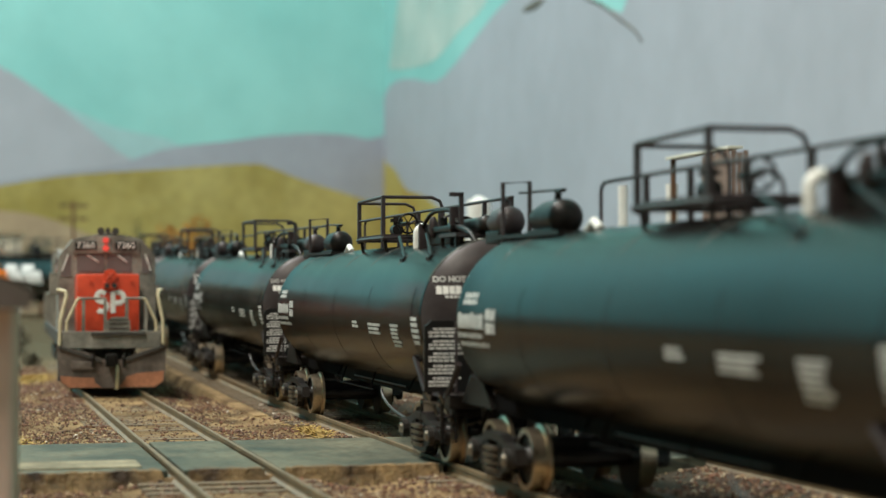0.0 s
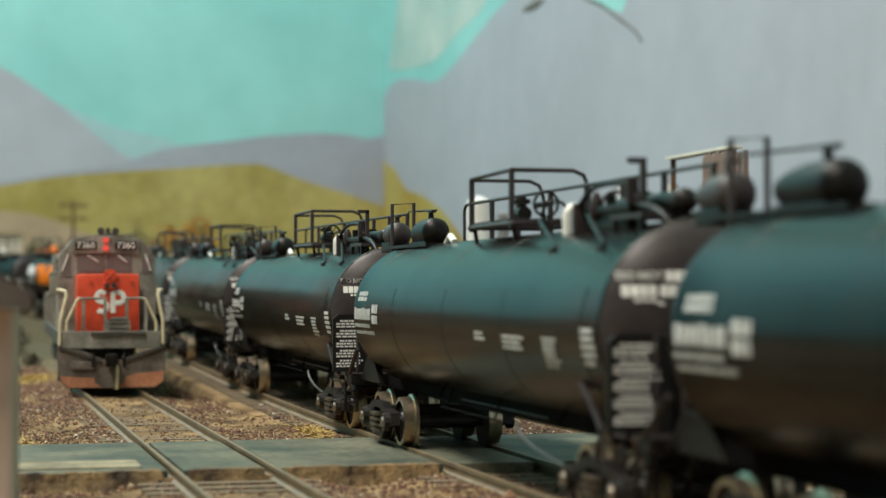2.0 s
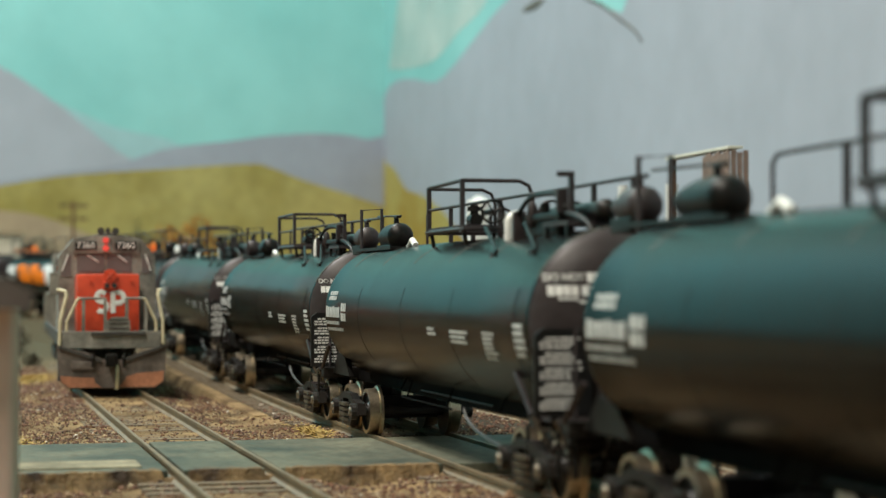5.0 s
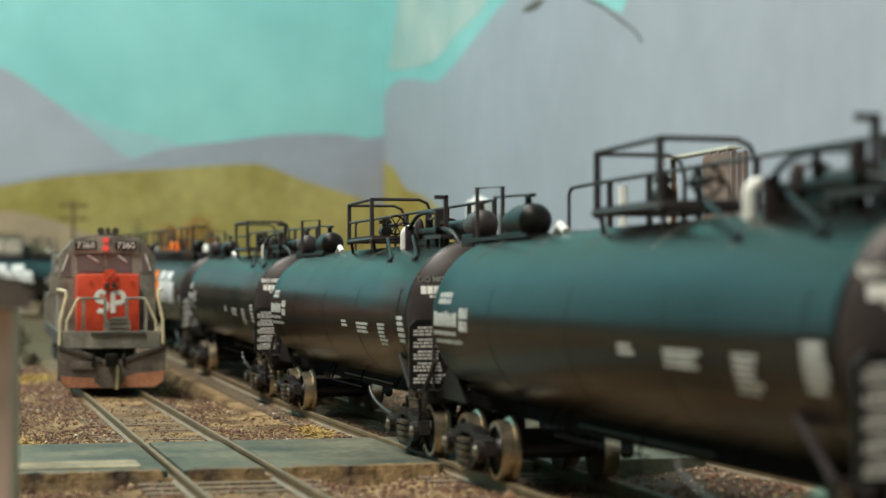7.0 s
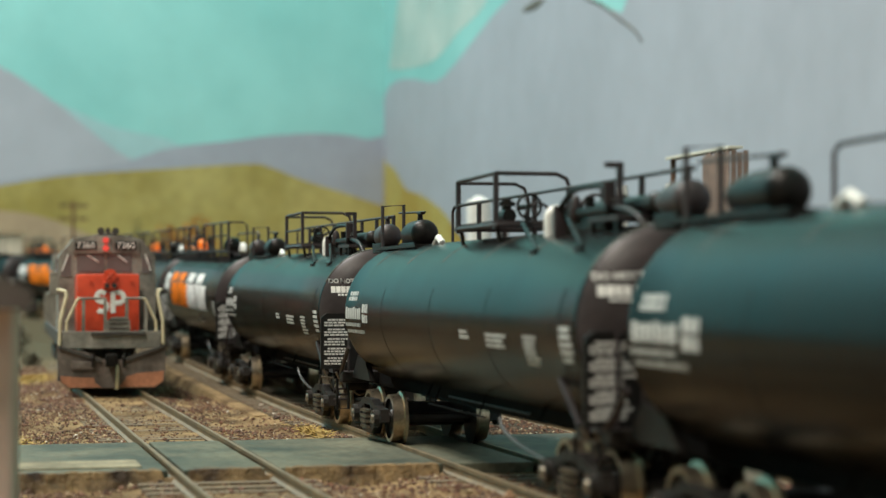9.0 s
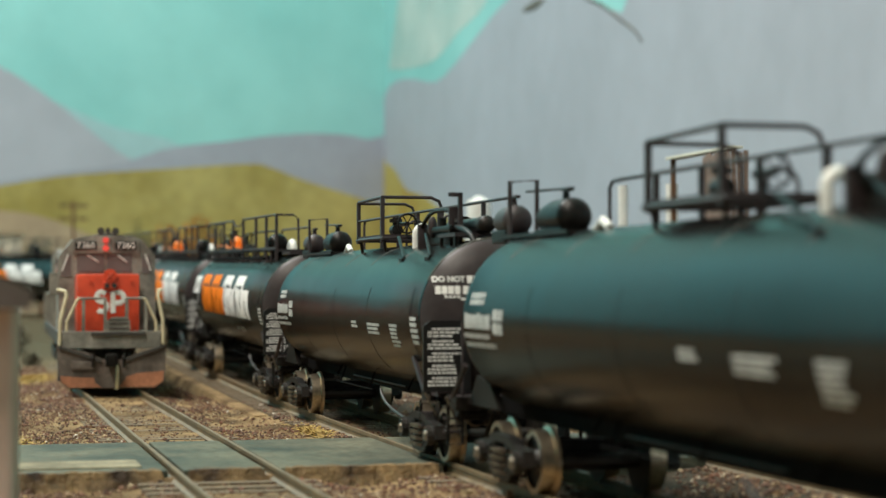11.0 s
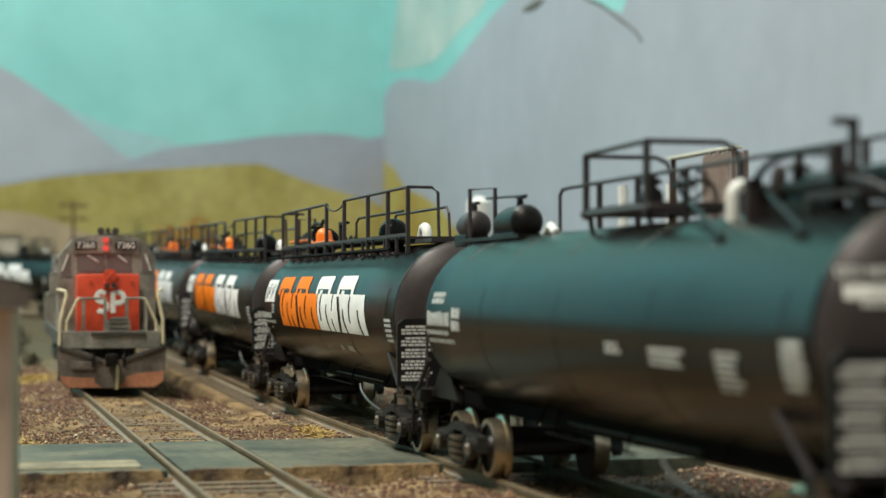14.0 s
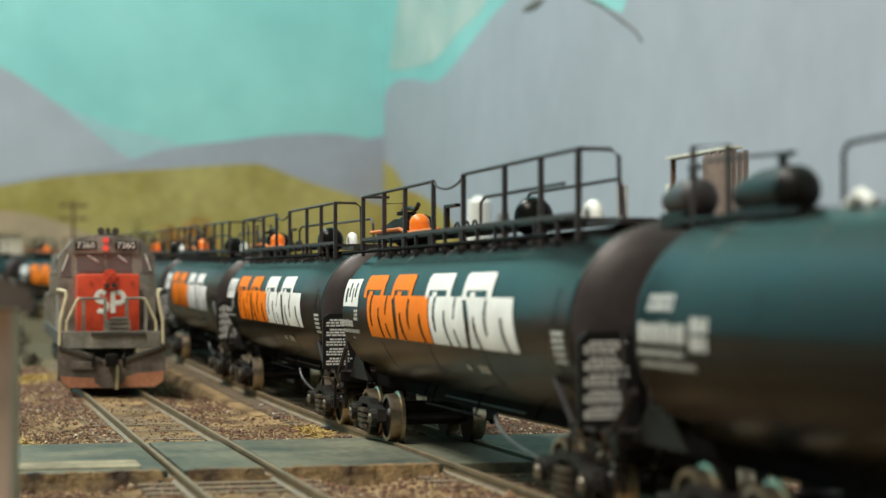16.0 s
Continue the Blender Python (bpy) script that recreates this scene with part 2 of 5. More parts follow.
def revolve(bm, prof, seg=48, cx=0.0, cz=0.0, m=0):
    """A solid of rotation about an axis along y; prof: (y, r), closed at both ends where r is 0."""
    rings = []
    for y, r in prof:
        if r < 1e-6:
            rings.append([bm.verts.new((cx, y, cz))])
        else:
            rings.append([bm.verts.new((cx + r * math.cos(t), y, cz + r * math.sin(t))) for t in (2 * math.pi * k / seg for k in range(seg))])
    for a, b in zip(rings, rings[1:]):
        for k in range(seg):
            va, vb = (a[k % len(a)], a[(k + 1) % len(a)]), (b[k % len(b)], b[(k + 1) % len(b)])
            f = [va[0]] + ([va[1]] if len(a) > 1 else []) + ([vb[1]] if len(b) > 1 else []) + [vb[0]]
            bm.faces.new(f).material_index = m
    bmesh.ops.recalc_face_normals(bm, faces=bm.faces[:])
    return bm


def slab(bm, outline, axis, at, depth, m=0):
    """A plate from an outline of (a, b): axis 'y' stands in the x-z plane, 'x' in the y-z plane, 'z' lies flat."""
    def co(a, b, t):
        return {"y": (a, at + t, b), "x": (at + t, a, b), "z": (a, b, at + t)}[axis]
    f0 = [bm.verts.new(co(a, b, 0)) for a, b in outline]
    f1 = [bm.verts.new(co(a, b, depth)) for a, b in outline]
    bm.faces.new(f0).material_index = m
    bm.faces.new(f1[::-1]).material_index = m
    n = len(f0)
    for i in range(n):
        bm.faces.new((f0[i], f1[i], f1[(i + 1) % n], f0[(i + 1) % n])).material_index = m
    bmesh.ops.recalc_face_normals(bm, faces=bm.faces[:])
    return bm


def smooth_line(pts, n=8):
    """A Catmull-Rom line through a few points."""
    out = []
    for i in range(len(pts) - 1):
        p0, p1, p2, p3 = (Vector((*pts[max(0, min(len(pts) - 1, k))], 0)) for k in (i - 1, i, i + 1, i + 2))
        for j in range(n):
            t = j / n
            v = 0.5 * (2 * p1 + (p2 - p0) * t + (2 * p0 - 5 * p1 + 4 * p2 - p3) * t * t + (3 * p1 - p0 - 3 * p2 + p3) * t ** 3)
            out.append((v.x, v.y))
    out.append(pts[-1])
    return out


def thing(name, label, category, group="", at=None):
    e = new(name)
    e.empty_display_size = 0.01
    if at is not None:
        e.matrix_world = at
    return tagged(e, label, category, group)


# ---- the room and its painted walls ----
def wall(name, x0, x1, y0, y1, z0, z1, material, label):
    ob = link_mesh(name, boxes((x0, x1, y0, y1, z0, z1)), material)
    return tagged(ob, label, "wall", kind="structure")


wall("wall_north", -2600, WALL_X, WALL_Y, WALL_Y + 30, -60, 1400, SKY_PAINT, "turquoise sky painted on the end wall behind the hills")
wall("wall_east", WALL_X, WALL_X + 30, -1600, WALL_Y + 30, -60, 1400, SKY_PAINT, "turquoise sky painted on the side wall beside the tracks")
# west wall added out of view, turquoise for reflections
wall("wall_west", -2630, -2600, -1630, WALL_Y + 30, -60, 1400, SKY_PAINT, "unseen turquoise wall that closes the west side")
wall("wall_south", -2600, WALL_X + 30, -1630, -1600, -60, 1400, ROOM_WHITE, "plain pale wall behind the layout")
tagged(link_mesh("ceiling", boxes((-2630, WALL_X + 30, -1630, WALL_Y + 30, 1400, 1430)), ROOM_WHITE), "plain white ceiling of the layout room", "ceiling", kind="structure")


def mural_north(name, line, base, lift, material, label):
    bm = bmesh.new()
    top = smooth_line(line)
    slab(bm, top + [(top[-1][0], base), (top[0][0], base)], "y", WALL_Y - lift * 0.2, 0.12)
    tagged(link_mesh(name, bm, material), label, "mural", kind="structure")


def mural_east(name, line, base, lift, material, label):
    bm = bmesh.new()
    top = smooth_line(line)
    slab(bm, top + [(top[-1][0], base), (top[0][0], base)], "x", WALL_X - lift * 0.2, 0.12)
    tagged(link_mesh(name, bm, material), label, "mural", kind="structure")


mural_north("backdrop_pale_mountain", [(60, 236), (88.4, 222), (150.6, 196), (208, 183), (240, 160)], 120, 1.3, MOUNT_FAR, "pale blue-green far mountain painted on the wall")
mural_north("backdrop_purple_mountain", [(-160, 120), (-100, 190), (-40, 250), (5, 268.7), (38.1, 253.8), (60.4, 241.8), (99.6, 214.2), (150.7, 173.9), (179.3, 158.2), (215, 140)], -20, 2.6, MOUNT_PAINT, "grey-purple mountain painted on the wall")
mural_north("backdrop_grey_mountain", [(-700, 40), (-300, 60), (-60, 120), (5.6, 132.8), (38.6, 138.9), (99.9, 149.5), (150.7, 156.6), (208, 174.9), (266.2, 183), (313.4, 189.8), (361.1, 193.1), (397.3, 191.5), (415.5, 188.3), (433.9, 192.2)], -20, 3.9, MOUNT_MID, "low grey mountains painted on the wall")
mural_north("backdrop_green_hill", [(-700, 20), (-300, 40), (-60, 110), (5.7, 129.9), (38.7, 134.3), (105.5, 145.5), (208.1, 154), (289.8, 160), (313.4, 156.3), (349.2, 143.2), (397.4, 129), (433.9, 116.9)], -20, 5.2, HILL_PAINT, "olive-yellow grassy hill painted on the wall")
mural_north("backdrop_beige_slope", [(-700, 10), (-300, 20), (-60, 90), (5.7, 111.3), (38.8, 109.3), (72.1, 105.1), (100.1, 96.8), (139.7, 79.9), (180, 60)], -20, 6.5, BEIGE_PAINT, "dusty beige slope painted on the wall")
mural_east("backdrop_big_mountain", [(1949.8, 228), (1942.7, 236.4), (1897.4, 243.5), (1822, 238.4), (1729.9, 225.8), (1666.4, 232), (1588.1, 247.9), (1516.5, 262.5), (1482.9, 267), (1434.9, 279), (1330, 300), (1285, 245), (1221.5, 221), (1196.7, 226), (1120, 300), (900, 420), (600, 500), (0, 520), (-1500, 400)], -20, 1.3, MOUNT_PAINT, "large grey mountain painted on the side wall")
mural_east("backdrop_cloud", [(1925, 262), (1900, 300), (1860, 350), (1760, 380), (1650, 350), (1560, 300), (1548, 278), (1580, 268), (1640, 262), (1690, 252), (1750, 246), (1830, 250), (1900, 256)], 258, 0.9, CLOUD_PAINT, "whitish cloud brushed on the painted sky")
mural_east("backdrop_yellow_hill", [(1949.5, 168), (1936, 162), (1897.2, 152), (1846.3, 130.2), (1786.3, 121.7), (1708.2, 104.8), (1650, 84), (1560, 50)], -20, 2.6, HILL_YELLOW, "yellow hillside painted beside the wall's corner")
_bm = bmesh.new()
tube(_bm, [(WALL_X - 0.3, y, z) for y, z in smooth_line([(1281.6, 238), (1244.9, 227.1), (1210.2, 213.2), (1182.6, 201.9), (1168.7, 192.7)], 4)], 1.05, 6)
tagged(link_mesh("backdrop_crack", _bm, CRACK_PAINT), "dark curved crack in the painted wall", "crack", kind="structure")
_bm = bmesh.new()
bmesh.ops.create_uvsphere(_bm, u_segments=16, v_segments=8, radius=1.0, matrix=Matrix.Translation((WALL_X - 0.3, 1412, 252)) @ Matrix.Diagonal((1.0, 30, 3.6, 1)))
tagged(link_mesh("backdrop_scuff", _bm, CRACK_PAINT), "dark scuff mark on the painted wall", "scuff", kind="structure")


# ---- lines of track ----
def path(s, off=0.0):
    """The place on the tank train's line at the length s, off mm to its right, and its heading."""
    z = 0.0165 * 40 * math.log(1 + math.exp(min(60.0, (s - 530) / 40)))
    if s <= CURVE_Y:
        return Vector((TANK_X + off, s, z)), 0.0
    a = (s - CURVE_Y) / CURVE_R
    r = CURVE_R + off
    return Vector((TANK_X - CURVE_R + r * math.cos(a), CURVE_Y + r * math.sin(a), z)), a


def sweep(bm, rings):
    loops = [[bm.verts.new(p) for p in r] for r in rings]
    n = len(loops[0])
    for a, b in zip(loops, loops[1:]):
        for k in range(n):
            bm.faces.new((a[k], a[(k + 1) % n], b[(k + 1) % n], b[k]))
    bm.faces.new(loops[0])
    bm.faces.new(loops[-1][::-1])
    bmesh.ops.recalc_face_normals(bm, faces=bm.faces[:])
    return bm


RAIL_SECTION = ((-0.38, 0), (0.38, 0), (0.38, -0.7), (0.2, -0.9), (0.2, -1.7), (0.9, -2.05), (0.9, -2.2), (-0.9, -2.2), (-0.9, -2.05), (-0.2, -1.7), (-0.2, -0.9), (-0.38, -0.7))
_tie = bmesh.new()
box(_tie, -15.5, 15.5, -1.35, 1.35, -4.3, -2.2, bev=0.15)
for _v in _tie.verts:
    _v.co *= MM
TIE_MESH = bpy.data.meshes.new("tie")
_tie.to_mesh(TIE_MESH)
_tie.free()
TIE_MESH.materials.append(TIE_WOOD)
rng = random.Random(4)


def track(name, label, at, s0, s1, step, ties):
    top = tagged(new(name), label, "track", kind="structure")
    top.empty_display_size = 0.01
    for side in (-8.7, 8.7):
        bm = bmesh.new()
        rings = []
        n = max(2, int((s1 - s0) / step))
        for i in range(n + 1):
            s = s0 + (s1 - s0) * i / n
            rings.append([at(s, side + a)[0] + Vector((0, 0, b)) for a, b in RAIL_SECTION])
        sweep(bm, rings)
        part("rail", bm, RAIL_SIDE, top)
    for s in ties:
        p, a = at(s)
        o = new("tie", TIE_MESH)
        o.parent = top
        o.matrix_local = pose(p.x * MM, p.y * MM, (p.z + rng.uniform(-0.15, 0.1)) * MM, 0, 0, math.degrees(a) + rng.uniform(-1.5, 1.5))
    return top


def straight(x):
    return lambda s, off=0.0: (Vector((x + off, s, 0)), 0.0)


def loco_line(s, off=0.0):
    """The locomotive's line: straight past the crossing, then a slow bend to the east."""
    d = max(0.0, s - 575)
    a = -2 * 0.00011 * d
    return Vector((LOCO_X + 0.00011 * d * d + off, s, 0)), a


TIES = [150 + 6.6 * i for i in range(30)] + [400 + 6.6 * i for i in range(90)]
track("loco_track", "weathered model track with brown rails under the locomotive", loco_line, 120, 840, 20, [s for s in TIES if s < 900])
track("main_track", "weathered model track that carries the tank train", path, 60, 2850, 30, TIES + [1000 + 12 * i for i in range(60)])
track("side_track", "weathered model track behind the tank train", straight(SIDE_X), 120, 1100, 100, [s for s in TIES if s < 800])

# fill under the climbing main line
_bm = bmesh.new()
_rings = []
for _i in range(118):
    _s = 500 + 20 * _i
    _h = path(_s)[0].z
    _rings.append([Vector((*path(_s, o)[0].xy, z)) for o, z in ((-19, _h - 2.6), (19, _h - 2.6), (19 + 1.2 * _h + 1, -6.0), (-19 - 1.2 * _h - 1, -6.0))])
sweep(_bm, _rings)
tagged(link_mesh("track_embankment", _bm, GROUND), "low earth fill under the climbing track", "embankment", kind="structure")

# ---- ground ----
def ground_height(x, y):
    n = noise.noise(Vector((x * 0.02, y * 0.02, 0))) * 0.9 + noise.noise(Vector((x * 0.09, y * 0.09, 3))) * 0.5
    near = min(abs(x - LOCO_X), abs(x - TANK_X), abs(x - SIDE_X))
    return -3.3 + n * 0.7 + 1.12 * (1.0 if near < 14 else max(0.0, 1 - (near - 14) / 8))


bm = bmesh.new()
xs = [-2600, -1500, -800, -400, -200, -100, -60] + [-40 + 4 * i for i in range(58)] + [210, 250, 300, 360, WALL_X]
ys = [-1600, -800, -300, 0, 60, 120, 160] + [180 + 4 * i for i in range(135)] + [730, 760, 800, 850, 900, 1000, 1150, 1300, 1500, 1700, 1950]
grid = [[bm.verts.new((x, y, ground_height(x, y))) for x in xs] for y in ys]
for j in range(len(ys) - 1):
    for i in range(len(xs) - 1):
        bm.faces.new((grid[j][i], grid[j][i + 1], grid[j + 1][i + 1], grid[j + 1][i]))
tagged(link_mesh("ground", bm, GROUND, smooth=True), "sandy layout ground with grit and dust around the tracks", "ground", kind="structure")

# road panels of the grade crossing
ROAD0, ROAD1 = 333.0, 396.0
road = tagged(new("grade_crossing_road"), "grey-green road panels of a grade crossing between the rails", "road", kind="structure")
for x0, x1 in ((-300, LOCO_X - 9.9), (LOCO_X - 7.2, LOCO_X + 7.2), (LOCO_X + 9.9, TANK_X - 9.9), (TANK_X - 7.2, TANK_X + 7.2), (TANK_X + 9.9, SIDE_X - 9.9), (SIDE_X - 7.2, SIDE_X + 7.2), (SIDE_X + 9.9, 300)):
    bm = bmesh.new()
    box(bm, x0, x1, ROAD0, ROAD1, -3.9, -0.35, bev=0.3)
    part("panel", bm, ROAD_GREY, road)

bm = bmesh.new()
rings = []
n = 260
for i in range(n + 1):
    x = -60 + i * (TANK_X - 11 + 60) / n
    w = 0.7 * noise.noise(Vector((x * 0.15, 0, 5))) + 0.6 * noise.noise(Vector((x * 0.5, 0, 7))) + 0.3 * noise.noise(Vector((x * 1.3, 0, 9)))
    on_rail = abs(abs(x - LOCO_X) - 8.7) < 2.0
    top = -1.6 if on_rail else -0.28 + 0.25 * w
    rings.append([(x, ROAD0 + 1.6 + 2.2 * w, top + 0.06), (x, ROAD0 - 0.4 + w, top), (x, ROAD0 - 1.0 + 0.7 * w, -1.6 + w), (x, ROAD0 - 2.6 + 1.5 * w, -4.2), (x, ROAD0 + 1.4, -4.2)])
sweep(bm, rings)
tagged(link_mesh("road_edge", bm, ROAD_EDGE), "crumbling brown earth edge of the crossing road", "road edge", kind="structure")


part("curb_board", boxes((-60, 31.5, 339.5, 353, -1.5, -0.05), bev=0.3), CURB_PALE, road, "pale dusty curb strip")


# ---- straw: dry grass dusted over the ground ----
def straw(x, y, rx, ry, n, seed, lift=0.0):
    r = random.Random(seed)
    verts, faces = [], []
    for i in range(n):
        a, q = r.uniform(0, 6.283), abs(r.gauss(0, 0.5))
        c = Vector((x + rx * q * math.cos(a), y + ry * q * math.sin(a), 0))
        c.z = ground_height(c.x, c.y) + 0.15 + lift * max(0.0, 1 - q) + r.uniform(0, 0.3)
        t, l = r.uniform(0, 6.283), r.uniform(0.5, 1.5)
        d = Vector((math.cos(t) * l, math.sin(t) * l, r.uniform(-0.2, 0.4)))
        w = Vector((-d.y, d.x, 0.3)).normalized() * 0.22
        k = len(verts)
        verts += [tuple((c + e) * MM) for e in (-d - w, -d + w, d + w * 0.6, d - w * 0.6)]
        faces.append((k, k + 1, k + 2, k + 3))
    me = bpy.data.meshes.new("dry_grass")
    me.from_pydata(verts, [], faces)
    me.materials.append(YELLOW_MARK)
    tagged(new("dry_grass", me), "yellow dry grass strewn on the ground beside the track", "dry grass", kind="stuff")


straw(26, 722, 9, 34, 2600, 3, 1.5)
straw(80, 436, 3.2, 20, 900, 5)
straw(8, 430, 12, 26, 900, 7)


# ---- ballast: loose stones, past counting ----
def ballast():
    r = np.random.RandomState(7)
    n = 150000
    x = r.uniform(-25, 190, n)
    y = 215 + (r.uniform(0, 1, n) ** 1.25) * 520
    x[:16000] = r.uniform(0, 34, 16000)
    y[:16000] = r.uniform(540, 830, 16000)
    keep = []
    for i in range(n):
        if ROAD0 - 1 < y[i] < ROAD1 + 1:
            continue
        near = min(abs(x[i] - LOCO_X), abs(x[i] - TANK_X), abs(x[i] - SIDE_X))
        if abs(near - 8.7) < 1.2:
            continue
        patch = noise.noise(Vector((x[i] * 0.035, y[i] * 0.03, 9)))
        if near < 8.7 and r.rand() > 0.16:
            continue
        if near > 14 and patch < -0.12 and r.rand() > 0.22:
            continue
        keep.append(i)
    x, y = x[keep], y[keep]
    n = len(x)
    base = np.array([(1, 0, 0), (0, 1, 0), (-1, 0, 0), (0, -1, 0), (0, 0, 1), (0, 0, -1)], float)
    tri = np.array([(0, 1, 4), (1, 2, 4), (2, 3, 4), (3, 0, 4), (1, 0, 5), (2, 1, 5), (3, 2, 5), (0, 3, 5)])
    size = np.exp(r.normal(-1.42, 0.42, n))
    jit = 1 + r.uniform(-0.4, 0.4, (n, 6, 1))
    ang = r.uniform(0, 6.28, n)
    tilt = r.uniform(-0.7, 0.7, n)
    v = base[None] * jit
    c, s = np.cos(tilt)[:, None], np.sin(tilt)[:, None]
    v = np.stack([v[:, :, 0], c * v[:, :, 1] - s * v[:, :, 2], s * v[:, :, 1] + c * v[:, :, 2]], -1)
    c, s = np.cos(ang)[:, None], np.sin(ang)[:, None]
    v = np.stack([c * v[:, :, 0] - s * v[:, :, 1], s * v[:, :, 0] + c * v[:, :, 1], v[:, :, 2] * 0.75], -1)
    v *= size[:, None, None]
    z = np.array([ground_height(a, b) for a, b in zip(x, y)])
    v += np.stack([x, y, z + 0.1 + 0.25 * size], -1)[:, None]
    f = (tri[None] + 6 * np.arange(n)[:, None, None]).reshape(-1, 3)
    me = bpy.data.meshes.new("ballast")
    me.from_pydata((v.reshape(-1, 3) * MM).tolist(), [], f.tolist())
    me.materials.append(STONE)
    tagged(new("ballast", me), "reddish-brown loose ballast stones between the tracks", "ballast", kind="stuff")


ballast()


# ---- tank cars ----
TX, TZ, TR = 1.2, 26.0, 14.7      # tank centre and radius
HALF = 84.0              # half of the tank's length
NEAR_RIM, FAR_RIM = -90.0, 71.0   # ends of the tank's straight shell


def L(s):
    """From a length behind the car's near end to the car's own y."""
    return s - HALF


def decal(bm, s0, s1, z0, z1, lift=0.08, skew=0.0, n=6):
    """A patch of lettering film on the tank's side that faces the camera; skew leans it along the car."""
    r = TR + lift
    cols = []
    for s, in ((s0,), (s1,)):
        col = []
        for i in range(n + 1):
            z = z0 + (z1 - z0) * i / n
            x = TX - math.sqrt(max(0.01, r * r - (z - TZ) ** 2))
            col.append(bm.verts.new((x, L(s) + skew * (i / n), z)))
        cols.append(col)
    for i in range(n):
        bm.faces.new((cols[0][i], cols[1][i], cols[1][i + 1], cols[0][i + 1]))
    return bm


def text_mesh(text, size, material, parent, m, name="lettering", label="", bold=0.0):
    cu = bpy.data.curves.new(name, "FONT")
    cu.body, cu.size, cu.align_x, cu.align_y, cu.extrude = text, size * MM, "CENTER", "CENTER", 0.03 * MM
    cu.offset = bold * size * MM
    ob = new("temp", cu)
    me = bpy.data.meshes.new_from_object(ob)
    bpy.data.objects.remove(ob)
    me.materials.append(material)
    t = new(name, me)
    t.parent = parent
    t.matrix_local = m
    if label:
        tagged(t, label)
    return t


END_DISH = [(4.0, 0.0), (3.85, 3.0), (3.3, 6.5), (2.2, 9.8), (0.9, 12.0), (-0.2, 12.95)]
END_DISH = [(y, r * TR / 13.0) for y, r in END_DISH]


def on_end(x, z, lift):
    """A point in metres on the dished near end of the tank."""
    r = math.hypot(x - TX, z - TZ)
    return Vector((x, NEAR_RIM - lift - float(np.interp(r, [q for _, q in END_DISH], [d for d, _ in END_DISH])), z)) * MM


def number_block(car, blocks):
    """Rows of unreadable stencilled figures as bars: (s0, s1, z0, z1, rows, least width of a figure)."""
    bm = bmesh.new()
    for s0, s1, z0, z1, rows, least in blocks:
        r = random.Random(int(s0 * z0))
        h = (z1 - z0) / rows
        for i in range(rows):
            s = s0 - r.uniform(0, 0.06) * (s0 - s1)
            while s > s1 + 0.3:
                w = min(s - s1, least + r.uniform(0.2, 1.0))
                decal(bm, s, s - w, z0 + i * h, z0 + (i + 0.84) * h - (r.uniform(0, 0.12) * h), n=3)
                s -= w + r.uniform(0.25, 0.5)
    tagged(part("stencil", bm, DECAL_GREY, car, "worn grey-white car number and data stencil"), kind="stuff")


def wheelset(parent, y):
    ax = new("wheelset", wheelset_mesh())
    ax.parent = parent
    ax.location = (0, y * MM, 4.9 * MM)
    return ax


_cache = {}


def wheelset_mesh():
    if "w" not in _cache:
        bm = bmesh.new()
        cyl(bm, (-12, 0, 0), (12, 0, 0), 1.1, seg=10, m=1)
        for sd in (-1, 1):
            prof = [(6.9, 1.2), (7.1, 5.5), (7.7, 5.5), (7.9, 4.95), (10.0, 4.85), (10.0, 4.1), (9.4, 3.8), (9.3, 2.0), (9.8, 1.6), (9.8, 1.0)]
            rings = [[bm.verts.new((sd * x, r * math.cos(t), r * math.sin(t))) for t in (2 * math.pi * k / 32 for k in range(32))] for x, r in prof]
            for j, (a, b) in enumerate(zip(rings, rings[1:])):
                for k in range(32):
                    bm.faces.new((a[k], a[(k + 1) % 32], b[(k + 1) % 32], b[k])).material_index = 0 if 0 < j < 5 else 1
        bmesh.ops.recalc_face_normals(bm, faces=bm.faces[:])
        for v in bm.verts:
            v.co *= MM
        me = bpy.data.meshes.new("wheelset")
        bm.to_mesh(me)
        bm.free()
        me.materials.append(WHEEL_STEEL)
        me.materials.append(WHEEL_FACE)
        me.set_sharp_from_angle(angle=radians(35))
        for p in me.polygons:
            p.use_smooth = True
        _cache["w"] = me
    return _cache["w"]


